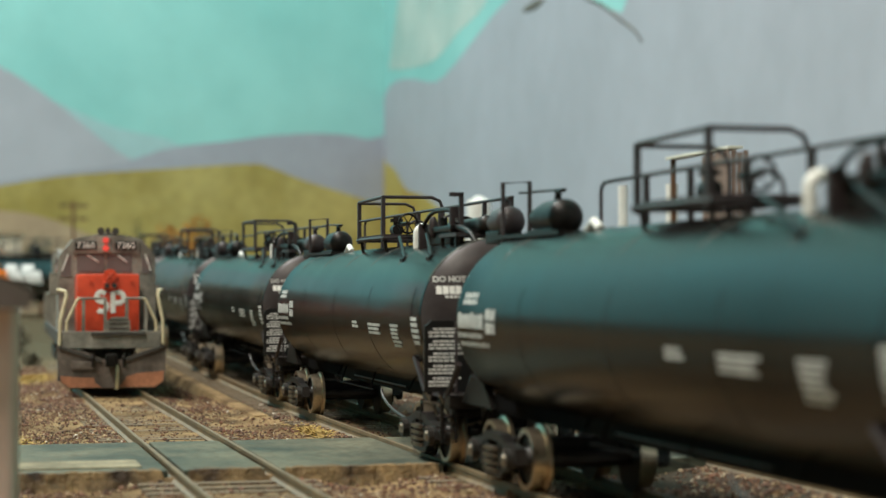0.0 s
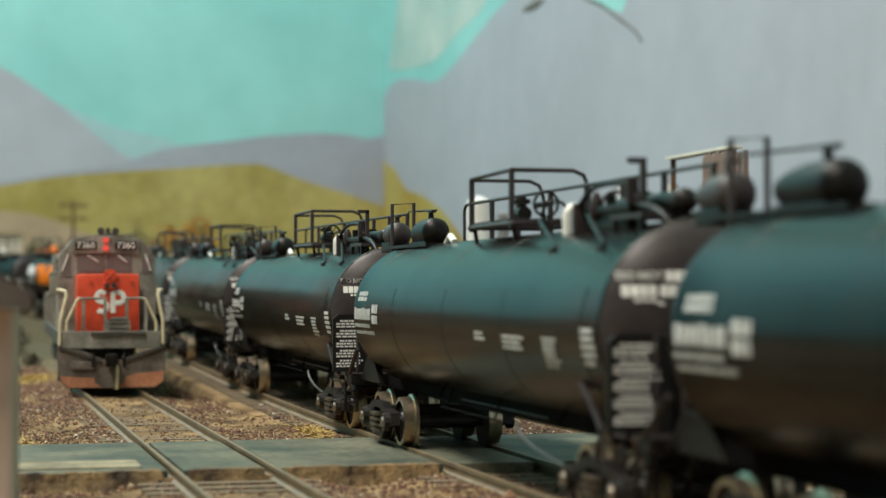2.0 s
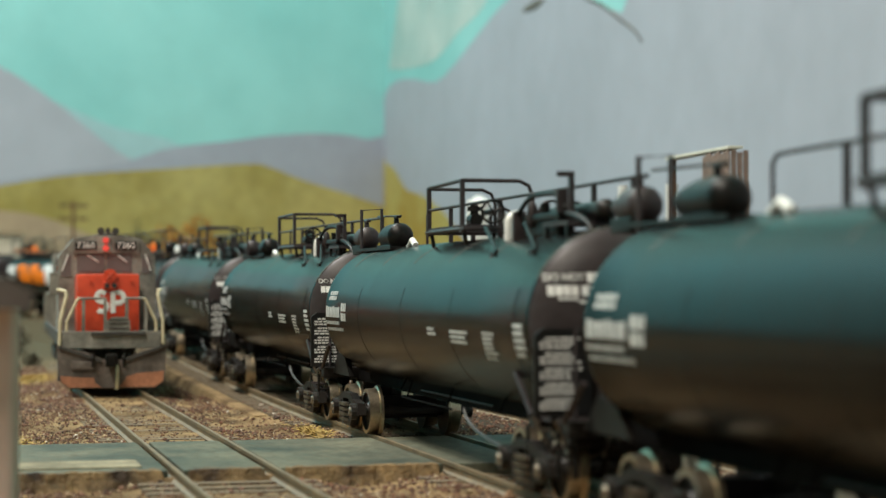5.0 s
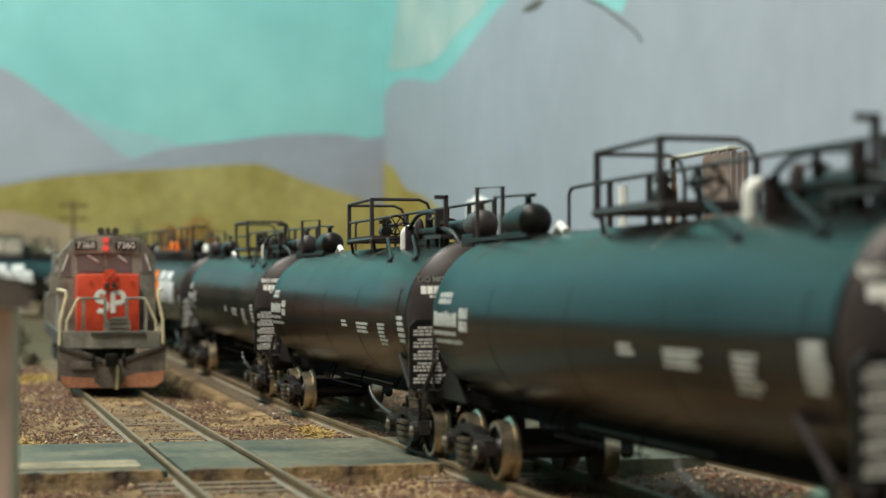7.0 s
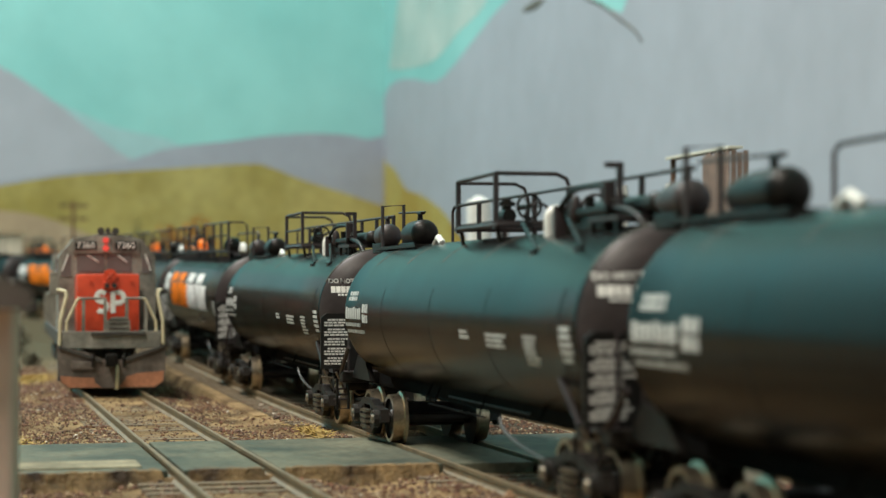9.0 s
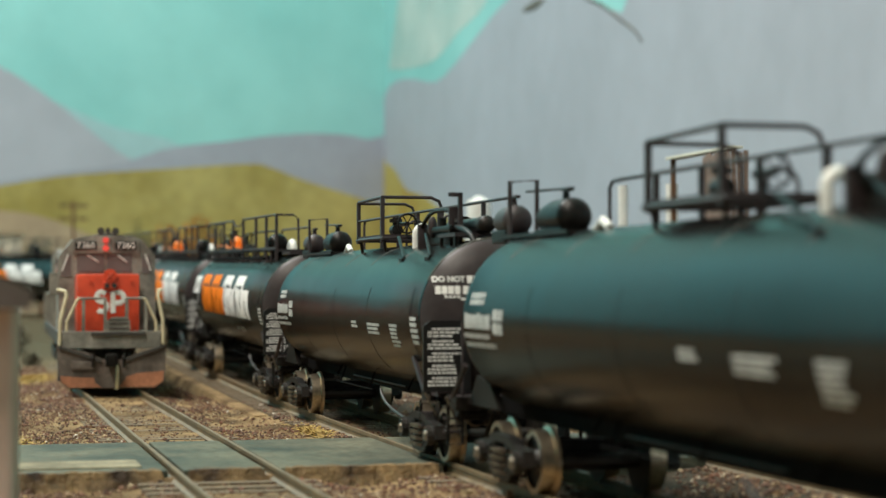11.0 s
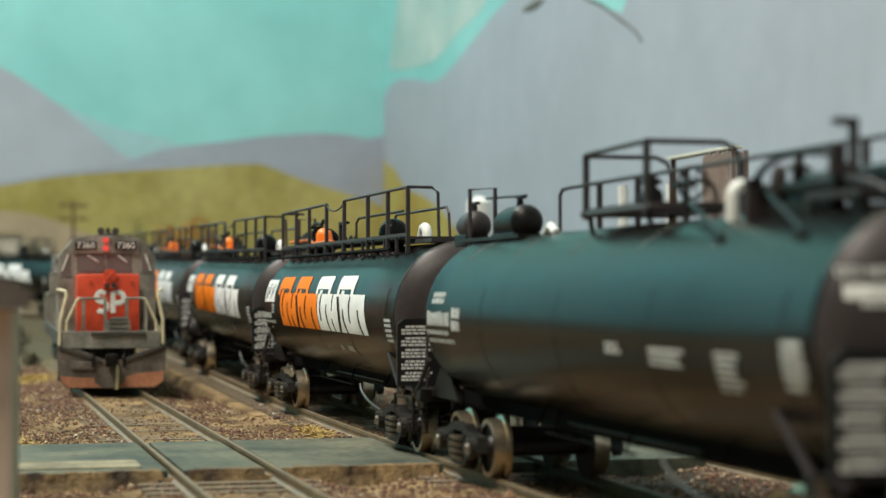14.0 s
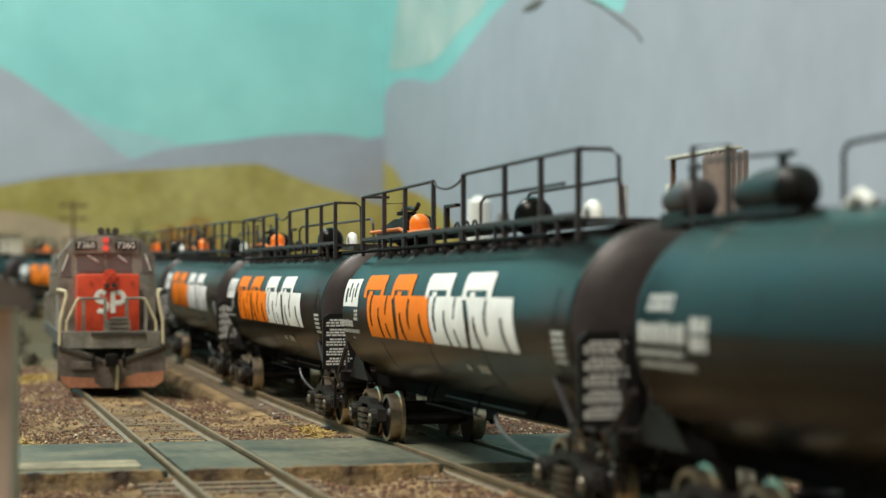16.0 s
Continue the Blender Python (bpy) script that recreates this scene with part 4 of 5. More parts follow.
def top_pipes(car):
    """The big transfer pipes, their flanges and frames at both ends of a car's top."""
    # near end: pipe on brackets, tall post with a foot, discs
    bm = bmesh.new()
    cap = [(L(-3) + 1.5 * (1 - math.cos(a)), 1.75 * math.sin(a)) for a in (radians(15 * k) for k in range(7))]
    revolve(bm, cap + [(L(0), 1.75), (L(0.2), 1.5), (L(14), 1.5), (L(14), 2.1), (L(15.4), 2.1), (L(15.4), 1.5), (L(24), 1.5), (L(24), 0)], 20, 0.4, 43.4)
    part("transfer_pipe", bm, FRAME_BLACK, car, smooth=True)
    bm = bmesh.new()
    tube(bm, smooth3([(-2.2, L(26), 41.6), (-2.4, L(18), 43.0), (-2.6, L(10), 43.2), (-2.4, L(3), 42.4), (-2.2, L(-1), 41.0), (-2.0, L(-3), 39.4)]), 0.6, 10)
    part("drain_hose", bm, FRAME_BLACK, car, smooth=True)
    bm = bmesh.new()
    box(bm, -2.5, -1.7, L(7.6), L(8.6), 38.5, 49.6)
    box(bm, -4.4, -1.7, L(7.6), L(8.6), 49.0, 49.8)
    part("stop_post", bm, RAILING_BROWN, car)
    for x, s in ((-3.6, 24.0), (-1.6, 13.5)):
        bm = bmesh.new()
        revolve(bm, [(-0.7, 0), (-0.7, 2.2), (-0.3, 2.7), (0.3, 2.7), (0.7, 2.2), (0.7, 0)], 20, 0, 0)
        d = part("pipe_flange", bm, RAILING_BROWN, car, smooth=True)
        d.location = (x * MM, L(s) * MM, 43.6 * MM)
        d.scale = (0.35, 0.8, 0.8)
    bm = bmesh.new()
    box(bm, -5.0, 6.8, L(1), L(14), 41.2, 41.9)
    part("end_walkway", bm, RAILING_BROWN, car)
    bm = bmesh.new()
    for x in (-4.6, 6.2):
        for s in (2, 13):
            box(bm, x - 0.35, x + 0.35, L(s) - 0.4, L(s) + 0.4, 36.5, 41.5)
    part("walkway_leg", bm, FRAME_BLACK, car)
    # far end: two bulging pipe covers with latches, either side of a square frame
    pipe_cover(car, 0.0, 134.0, 151.0, 43.0, 3.0, FRAME_BLACK)
    pipe_cover(car, -1.6, 160.5, 172.0, 43.2, 2.7, RAILING_BROWN)
    bm = bmesh.new()
    tube(bm, [(0.6, L(138), 47.6), (2.4, L(170), 48.6)], 0.26, 6)
    part("cover_rail", bm, RAILING_BROWN, car)
    bm = bmesh.new()
    tube(bm, [(-4.2, L(158), 39), (-4.2, L(158), 49.6), (0.6, L(158), 49.9), (0.6, L(158), 39)], 0.42, 6)
    part("hose_frame", bm, RAILING_BROWN, car)
    bm = bmesh.new()
    box(bm, -4.6, 6.4, L(126), L(166), 39.9, 40.6)
    part("far_walkway", bm, FRAME_BLACK, car)


def pipe_cover(car, x, s0, s1, z, r, material):
    """A blunt round-nosed cover over a transfer pipe, with a latch and a flange."""
    bm = bmesh.new()
    nose = [(L(s0) + r * 0.75 * (1 - math.cos(a)), r * math.sin(a)) for a in (radians(11.25 * k) for k in range(9))]
    revolve(bm, nose + [(L(s0) + (s1 - s0) * 0.6, r * 0.97), (L(s1) - 1.6, r * 0.72), (L(s1), r * 0.6), (L(s1), 0)], 24, x, z)
    cov = part("pipe_cover", bm, material, car, "round-nosed black pipe cover", smooth=True)
    bm = bmesh.new()
    sm = s0 + 0.35 * (s1 - s0)
    cyl(bm, (x, L(sm), z + r * 0.8), (x, L(sm), z + r + 1.3), 0.7, 0.5, 10)
    box(bm, x - 0.5, x + 0.5, L(sm) - 2.6, L(sm) + 1.0, z + r + 1.1, z + r + 1.7, bev=0.2)
    part("latch", bm, material, cov)
    bm = bmesh.new()
    box(bm, x - r * 0.8, x + r * 0.8, L(s0) + 2, L(s1) - 1, z - r - 1.2, z - r * 0.6, bev=0.3)
    part("cover_base", bm, FRAME_BLACK, cov)


def car_logo():
    def M(v):
        return L(v + 13)

    car = car_common("black tank car with orange and white emblem and top railing")
    # emblem: leaning tabs over a slit block, orange and white
    emblem(car, "emblem_orange", 126.3, 52.3, ((-4.0, 14.6), (21.8, 38.8)), DECAL_ORANGE, "orange emblem of leaning slit blocks")
    emblem(car, "emblem_white", 73.4, 53.6, ((-3.2, 14.9), (22.8, 41.0)), DECAL_WHITE, "white emblem of leaning slit blocks")

    def sign(u, z):
        cut = (0.9 < u < 14 and 28.4 < z < 32.6) and ((2.2 < u < 4.0 and z < 31.4) or (5.6 < u < 7.0 and z > 29.6) or (8.6 < u < 9.8 and z < 31.6) or (11.4 < u < 12.6 and z > 29.4))
        return 0 <= u <= 15.6 and 27.7 <= z <= 33.4 and not cut
    film(car, "emblem_box", 153.6, -1, 17, 27, 34, 0.42, 27.7, sign, DECAL_WHITE, "white framed mark beside the emblem")
    number_block(car, ((142, 138.4, 24.6, 27.2, 3, 0.6), (157.5, 143.5, 23.2, 25.0, 1, 0.8), (155, 138, 21.9, 22.8, 1, 0.5), (146.5, 144.6, 20.6, 21.2, 1, 0.5)))
    bm = bmesh.new()
    decal(bm, 57, 54, 17.6, 18.5)
    decal(bm, 49, 43, 17.4, 18.7)
    for i in range(5):
        decal(bm, 3, -2.5, 20.8 + i, 21.4 + i, n=2)
    tagged(part("data_stencil", bm, DECAL_GREY, car), kind="stuff")
    # long railing on the side towards the camera
    x = -7.0
    plat = part("walkway", boxes((x - 0.4, x + 0.4, M(-3), M(150), 42.0, 42.7), (x, 7.4, M(4), M(60), 41.6, 42.2), (x, 3, M(60), M(150), 41.6, 42.2)), RAILING_BROWN, car)
    for s in (163.0, 141.3, 121.6, 97.8, 75.5, 48.8, 28.5, 10.0):
        bm = bmesh.new()
        box(bm, x - 0.42, x + 0.42, L(s) - 0.35, L(s) + 0.35, 38.6, 52.0)
        part("post", bm, RAILING_BROWN, plat)
    bm = bmesh.new()
    tube(bm, [(x + 6, M(150), 52), (x, M(150), 52), (x, L(97.8), 52)], 0.34, 8)
    tube(bm, [(x, L(75.5), 52), (x, M(-3), 52), (x + 5.0, M(-3), 52), (x + 6.3, M(-3), 51), (x + 6.5, M(-3), 42)], 0.34, 8)
    part("top_rail", bm, RAILING_BROWN, plat)
    bm = bmesh.new()
    tube(bm, smooth3([(x, L(97.8), 51.8), (x, L(97.8 - 4), 50.6), (x, L(86.7), 50.0), (x, L(75.5 + 4), 50.6), (x, L(75.5), 51.8)]), 0.22, 6)
    part("gate_chain", bm, RAILING_BROWN, plat)
    for k in range(12):
        bm = bmesh.new()
        box(bm, x - 0.3, x + 0.3, L(20 + 11.5 * k) - 0.3, L(20 + 11.5 * k) + 0.3, 38.8, 42.1)
        box(bm, x - 0.9, x + 0.6, L(20 + 11.5 * k) - 1.0, L(20 + 11.5 * k) + 1.0, 38.5, 39.0)
        part("stub_bracket", bm, RAILING_BROWN, plat)
    bm = bmesh.new()
    tube(bm, [(6, M(66), 42), (6, M(66), 47.6), (6, M(64), 48.8), (6, M(16), 48.8), (6, M(14), 47.4), (6, M(13), 42)], 0.32, 8)
    tube(bm, [(x + 2, M(58), 42), (x + 2, M(58), 46.6), (x + 2, M(55), 47.6), (x + 2, M(10), 47.6)], 0.3, 8)
    part("inner_rail", bm, RAILING_BROWN, plat)
    bm = bmesh.new()
    tube(bm, [(x - 2.6, M(160), 39.4), (x - 2.6, M(2), 39.4)], 0.4, 6)
    part("side_pipe", bm, MATT_BLACK, car)
    # orange valve
    bm = bmesh.new()
    box(bm, -3.5, 3.5, L(104), L(168), 41.8, 42.9, bev=0.4)
    tube(bm, [(-3.4, L(171), 44.2), (-3.4, L(142), 44.2), (-3.4, L(136), 43.2), (-3.4, L(108), 43.2)], 0.4, 8)
    v = part("valve_body", bm, VALVE_ORANGE, car, "bright orange valve body")
    bm = bmesh.new()
    cyl(bm, (0, M(125), 42.6), (0, M(125), 45.2), 2.2, seg=18)
    bmesh.ops.create_uvsphere(bm, u_segments=18, v_segments=9, radius=2.2, matrix=Matrix.Translation((0, M(125), 45.2)))
    part("valve_dome", bm, VALVE_ORANGE, v, smooth=True)
    bm = bmesh.new()
    cyl(bm, (0, M(137), 43.0), (0, M(137), 48.2), 0.8, seg=10)
    cyl(bm, (0, M(137), 47.4), (0, M(137), 48.2), 2.2, seg=14)
    box(bm, -2, 2, M(130), M(146), 43.3, 45.0, bev=0.4)
    tube(bm, smooth3([(0, M(141), 48.6), (0, M(134), 48.9), (0, M(129), 48.4), (0, M(126), 49.4)]), 0.5, 8)
    slab(bm, [(M(158), 43.0), (M(158), 44.4), (M(140), 46.6), (M(131), 46.6), (M(131), 43.0)], "x", -2.2, 4.4)
    part("valve_stem", bm, FRAME_BLACK, v)
    bm = bmesh.new()
    box(bm, -0.5, 0.5, L(114), L(115.6), 41.6, 48.2, bev=0.15)
    box(bm, -0.5, 0.5, L(106), L(115.6), 47.5, 48.2, bev=0.15)
    part("hook_post", bm, FRAME_BLACK, car)
    for s in (99, 92, 86):
        bm = bmesh.new()
        tube(bm, arc(-2.0, L(s), 42.2, 1.9, 0, 180, "yz", 10), 0.26, 6)
        part("hoop", bm, FRAME_BLACK, car)
    # black dome
    bm = bmesh.new()
    revolve(bm, [(-2.4, 0), (-2.2, 2.0), (-1.2, 3.2), (0, 3.6), (1.2, 3.2), (2.4, 2.6), (2.4, 0)], 20, 0, 0)
    d = part("manway_dome", bm, TANK_BLACK, car, smooth=True)
    d.location = (1.5 * MM, M(47) * MM, 43.8 * MM)
    # white elbow
    bm = bmesh.new()
    tube(bm, arc(0, M(11), 42.0, 2.2, 0, 180, "yz", 10), 1.1, 10)
    part("vent_elbow", bm, WHITE_PLASTIC, car, "white bent vent pipe", smooth=True)
    # end transfer gear
    bm = bmesh.new()
    for s in (146, 158):
        revolve(bm, [(L(s) - 2.0, 0), (L(s) - 2.0, 2.8), (L(s) - 1.2, 3.6), (L(s) + 1.0, 3.6), (L(s) + 2.0, 2.4), (L(s) + 2.0, 0)], 20, 2.0, 44.0)
    cyl(bm, (2, L(140), 44), (2, L(165), 44), 1.8, seg=14)
    part("transfer_pipe", bm, TANK_BLACK, car, smooth=True)
    bm = bmesh.new()
    tube(bm, [(-3.6, L(156), 39), (-3.6, L(156), 50.2), (0.8, L(156), 50.4), (0.8, L(156), 39)], 0.42, 6)
    part("hose_frame", bm, RAILING_BROWN, car)
    bm = bmesh.new()
    box(bm, -5.0, 6.8, L(-2), L(12), 40.6, 41.4)
    part("end_walkway", bm, RAILING_BROWN, car)
    return car


def film(car, name, s0, u0, u1, z0, z1, lean, zref, inside, material, label):
    """A film cut to shape on the tank's side: u runs along the car from s0, leaning with height."""
    bm = bmesh.new()
    nu, nz = int((u1 - u0) / 0.36), int((z1 - z0) / 0.27)
    grid = {}

    def vert(i, j):
        if (i, j) not in grid:
            u, z = u0 + (u1 - u0) * i / nu, z0 + (z1 - z0) * j / nz
            x = TX - math.sqrt((TR + 0.1) ** 2 - (z - TZ) ** 2)
            grid[i, j] = bm.verts.new((x, L(s0 - u + lean * (z - zref)), z))
        return grid[i, j]

    for i in range(nu):
        for j in range(nz):
            if inside(u0 + (u1 - u0) * (i + 0.5) / nu, z0 + (z1 - z0) * (j + 0.5) / nz):
                bm.faces.new((vert(i, j), vert(i + 1, j), vert(i + 1, j + 1), vert(i, j + 1)))
    return part(name, bm, material, car, label)


def emblem(car, name, s0, width, tabs, material, label):
    """A block cut by slits from the top and from the foot, under two round-cornered tabs."""
    # slit: along the block, foot and head of the cut, half width, sway
    slits = ((0.085, 0.26, 1.1, 0.62, -0.02), (0.235, -0.1, 0.72, 0.6, -0.03), (0.35, 0.55, 1.1, 0.5, -0.02), (0.345, -0.1, 0.36, 0.5, -0.03), (0.45, -0.1, 1.1, 1.15, 0.035), (0.60, -0.1, 0.64, 0.66, -0.03), (0.715, 0.28, 1.1, 0.62, -0.02), (0.90, -0.1, 0.62, 0.66, -0.03))

    def inside(u, z):
        for a, b in tabs:
            if a <= u <= b and 31.25 <= z <= 34.2:
                corner = min(u - a, b - u) + (34.2 - z)
                return corner > 0.9
            if 29.4 <= z < 31.25 and (a <= u <= a + 2.6 or b - 3.0 <= u <= b):
                return True
            if 29.9 <= z <= 30.9 and a + 5.2 <= u <= a + 8.4:
                return True
        if not (0 <= u <= width and 21.5 <= z <= 29.9):
            return False
        v = (z - 21.5) / 8.4
        for c, lo, hi, half, sway in slits:
            if lo <= v <= hi:
                mid = (c + sway * 4 * v * (1 - v)) * width
                taper = 0.5 + 0.5 * math.sin(math.pi * min(1.0, max(0.0, (v - lo) / (hi - lo))))
                if abs(u - mid) < half * (0.6 + 0.7 * taper):
                    return False
        return True

    return film(car, name, s0, -5, width + 1, 21.3, 34.4, 0.4, 21.5, inside, material, label)


first_plain, first_logo = car_plain(), car_logo()
CARS = []
for k in range(-2, 12):
    if k < 4:
        c = first_plain if k == -2 else copy_thing(first_plain, Matrix())
    else:
        c = first_logo if k == 4 else copy_thing(first_logo, Matrix())
    CARS.append((k, c))


# ---- locomotive ----
def locomotive():
    """A six-axle road diesel with a scarlet nose: x from its centre, y back from its pilot, z over the rails."""
    lo = thing("locomotive", "grey diesel locomotive with scarlet nose and weathered pilot plow", "locomotive", at=pose((LOCO_X - 0.5) * MM, 583 * MM, 0, 0, 0, -1.4))
    bm = bmesh.new()
    box(bm, -15.8, 15.8, 1.5, 228, 13.6, 18.0, bev=0.4)
    part("frame_deck", bm, LOCO_DARK, lo)
    # pilot plow
    bm = bmesh.new()
    slab(bm, [(-16.3, 14.2), (-15.9, 6.5), (-15.2, 3.0), (-12.5, 1.2), (13.2, 1.2), (15.8, 3.0), (16.2, 6.5), (16.4, 14.2), (9, 12.2), (3.2, 9.8), (-2.2, 9.8), (-8, 12.2)], "y", 0.0, 1.0)
    plow = part("plow", bm, PLOW_DIRT, lo, "dirty grey snow plow")
    for out in ([(-15.3, 5.0), (-9, 4.4), (-5.4, 4.4), (-4.8, 2.6), (-3.0, 1.4), (-12.5, 1.4), (-15.0, 3.1)], [(4.6, 4.6), (7.6, 5.6), (15.7, 6.2), (15.5, 3.2), (13.0, 1.4), (2.0, 1.4), (3.4, 2.8)]):
        bm = bmesh.new()
        slab(bm, out, "y", -0.25, 0.24)
        part("plow_stripe", bm, PLOW_ORANGE, plow, "faded orange plow edge")
    bm = bmesh.new()
    box(bm, -12, -4.8, -0.8, 0.1, 6.8, 9.4, bev=0.4)
    part("plow_bracket", bm, PLOW_DIRT, plow)
    for sd in (-1, 1):
        bm = bmesh.new()
        slab(bm, [(sd * 3, 9.9), (sd * 16.2, 14.3), (sd * 15.8, 13.4), (sd * 3.2, 8.9)], "y", -0.9, 0.9)
        part("plow_lip", bm, LOCO_DARK, plow)
    bm = bmesh.new()
    box(bm, -14.8, 14.8, 0.6, 2.2, 13.2, 18.4, bev=0.3)
    part("end_beam", bm, LOCO_GREY, lo)
    # coupler and hoses
    bm = bmesh.new()
    box(bm, -1.6, 1.6, -7.5, 2, 8.4, 11.0, bev=0.4)
    box(bm, -2.2, 1.2, -8.5, -5, 7.8, 11.8, bev=0.8)
    part("coupler", bm, FRAME_BLACK, lo)
    bm = bmesh.new()
    tube(bm, smooth3([(1.2, -1, 9.2), (1.6, -3, 7.4), (1.5, -3.8, 4.0), (1.4, -3.2, 1.0)]), 0.5, 8)
    part("air_hose", bm, RAIL_CREAM, lo)
    for x in (-5.4, 3.8):
        bm = bmesh.new()
        tube(bm, smooth3([(x, 0.4, 11.5), (x - 0.4, -2.0, 10.4), (x - 0.2, -1.6, 7.6)]), 0.45, 6)
        part("air_hose", bm, FRAME_BLACK, lo)
    # nose
    bm = bmesh.new()
    box(bm, -10.2, 8.8, 6.5, 30, 18.0, 35.9, bev=1.0)
    nose = part("nose", bm, LOCO_RED, lo, "scarlet short nose", smooth=True)
    bm = bmesh.new()
    cyl(bm, (-0.2, 5.2, 35.4), (-0.2, 7.4, 35.4), 2.0, seg=20)
    box(bm, -2.4, 2.2, 5.6, 7.0, 31.0, 33.6, bev=0.7)
    part("nose_light_housing", bm, LOCO_RED, nose, smooth=True)
    bm = bmesh.new()
    for x in (-1.2, 1.0):
        cyl(bm, (x, 5.0, 32.3), (x, 5.7, 32.3), 0.8, seg=14)
    part("nose_light", bm, LENS_DARK, nose)
    bm = bmesh.new()
    for k in range(2):
        a = radians(45 + 90 * k)
        d = Vector((math.cos(a), 0, math.sin(a))) * 1.3
        tube(bm, [Vector((-0.2, 5.0, 35.4)) - d, Vector((-0.2, 5.0, 35.4)) + d], 0.25, 5)
    part("bell_grille", bm, LOCO_RED, nose)
    for x in (-6.0, 6.4):
        bm = bmesh.new()
        cyl(bm, (x, 5.9, 33.6), (x, 6.6, 33.6), 0.6, seg=10)
        part("nose_bolt", bm, LOCO_RED, nose)
    # road emblem: two white ribbons
    for line in (arc(-2.7, 6.35, 28.85, 1.5, 40, 270, "xz", 10) + arc(-2.7, 6.35, 25.85, 1.5, 90, -140, "xz", 10),
                 [(0.7, 6.35, 23.9), (0.7, 6.35, 30.2), (2.2, 6.35, 30.2)] + arc(2.4, 6.35, 28.6, 1.6, 90, -90, "xz", 8) + [(0.9, 6.35, 27.0)]):
        bm = bmesh.new()
        tube(bm, line, 0.8, 8)
        for v in bm.verts:
            v.co.y = 6.42 + (v.co.y - 6.35) * 0.12
        part("nose_emblem", bm, WHITE_PLASTIC, nose, "white ribbon emblem on the nose")
    # cab
    bm = bmesh.new()
    out = [(-15.2, 18), (15.0, 18), (15.0, 41.8), (10.6, 47.2), (4.0, 48.6), (-4.0, 48.6), (-10.6, 47.2), (-15.2, 41.8)]
    slab(bm, out, "y", 25.0, 34.0)
    cab = part("cab", bm, LOCO_GREY, lo)
    for x0, x1 in ((-9.6, -1.2), (-0.2, 7.6)):
        bm = bmesh.new()
        box(bm, x0, x1, 24.7, 25.2, 36.6, 42.2, bev=0.2)
        part("windshield", bm, GLASS_PALE, cab, "windshield pane with its pale reflection put into the colour")
        bm = bmesh.new()
        tube(bm, [(x0 + 3.2, 24.4, 42.0), (x1 - 1.6, 24.4, 39.8)], 0.24, 5)
        part("wiper", bm, WHITE_PLASTIC, cab)
    for out in ([(-14.6, 35.2), (-11.4, 35.2), (-11.4, 42.0), (-13.2, 42.0)], [(10.8, 36.4), (14.0, 36.4), (13.4, 42.0), (10.8, 42.0)]):
        bm = bmesh.new()
        slab(bm, out, "y", 24.7, 0.4)
        part("side_windshield", bm, GLASS_PALE, cab)
        bm = bmesh.new()
        xa = out[0][0] if out[0][0] < 0 else out[1][0]
        tube(bm, [(xa + 0.5 * (1 if xa < 0 else -1), 24.4, 37.0), (xa + 2.2 * (1 if xa < 0 else -1), 24.4, 42.2)], 0.26, 5)
        part("wiper", bm, WHITE_PLASTIC, cab)
    for y in (32, 43):
        bm = bmesh.new()
        box(bm, -15.5, -15.1, y, y + 8, 33.0, 41.0, bev=0.1)
        part("cab_side_window", bm, GLASS_PALE, cab)
    bm = bmesh.new()
    slab(bm, [(-10.8, 42.7), (-10.8, 47.0), (-3.6, 48.2), (3.4, 48.2), (9.6, 47.0), (9.6, 42.7)], "y", 23.8, 1.3)
    hs = part("headlight_housing", bm, LOCO_GREY, cab)
    for xc in (-6.9, 5.6):
        bm = bmesh.new()
        box(bm, xc - 3.4, xc + 3.4, 23.4, 23.9, 43.6, 46.4, bev=0.3)
        b = part("number_board", bm, BOARD_BLACK, hs, "black number board with white figures")
        text_mesh("7360", 2.9, WHITE_PLASTIC, b, pose(xc * MM, 23.36 * MM, 45.0 * MM, 90, 0, 0), "figures")
    bm = bmesh.new()
    box(bm, -2.4, 1.0, 23.2, 24.0, 42.6, 48.0, bev=0.6)
    part("headlight_frame", bm, LOCO_GREY, hs)
    for z in (44.2, 46.7):
        bm = bmesh.new()
        cyl(bm, (-0.7, 22.8, z), (-0.7, 23.4, z), 1.0, seg=16)
        part("headlight", bm, LAMP_RED, hs, "red-tinted headlight lens")
    # horns
    for x, z in ((-2.2, 49.6), (0.0, 49.9), (2.4, 49.6)):
        bm = bmesh.new()
        cyl(bm, (x, 24.0, z), (x, 31, z), 1.15 if x else 0.8, 0.4, seg=14)
        part("horn", bm, LOCO_DARK, cab)
    bm = bmesh.new()
    box(bm, -3, 3, 28, 31, 48.4, 49.4)
    part("horn_bracket", bm, LOCO_GREY, cab)
    # long hood, fans, louvres
    bm = bmesh.new()
    slab(bm, [(-10.4, 18), (10.4, 18), (10.4, 44.6), (8.4, 47.2), (-8.4, 47.2), (-10.4, 44.6)], "y", 59.0, 160)
    hood = part("long_hood", bm, LOCO_GREY, lo)
    for y in range(70, 214, 12):
        bm = bmesh.new()
        box(bm, -10.7, -10.3, y, y + 10.5, 20, 40, bev=0.1)
        part("hood_door", bm, LOCO_GREY, hood)
    for y in (150, 172, 194):
        bm = bmesh.new()
        cyl(bm, (0, y, 47), (0, y, 49), 7, seg=24)
        part("roof_fan", bm, LOCO_DARK, hood)
    bm = bmesh.new()
    box(bm, -13.2, -10.4, 180, 214, 33, 45, bev=0.5)
    part("radiator_flare", bm, LOCO_GREY, hood)
    # walkway edges, fuel tank, steps
    bm = bmesh.new()
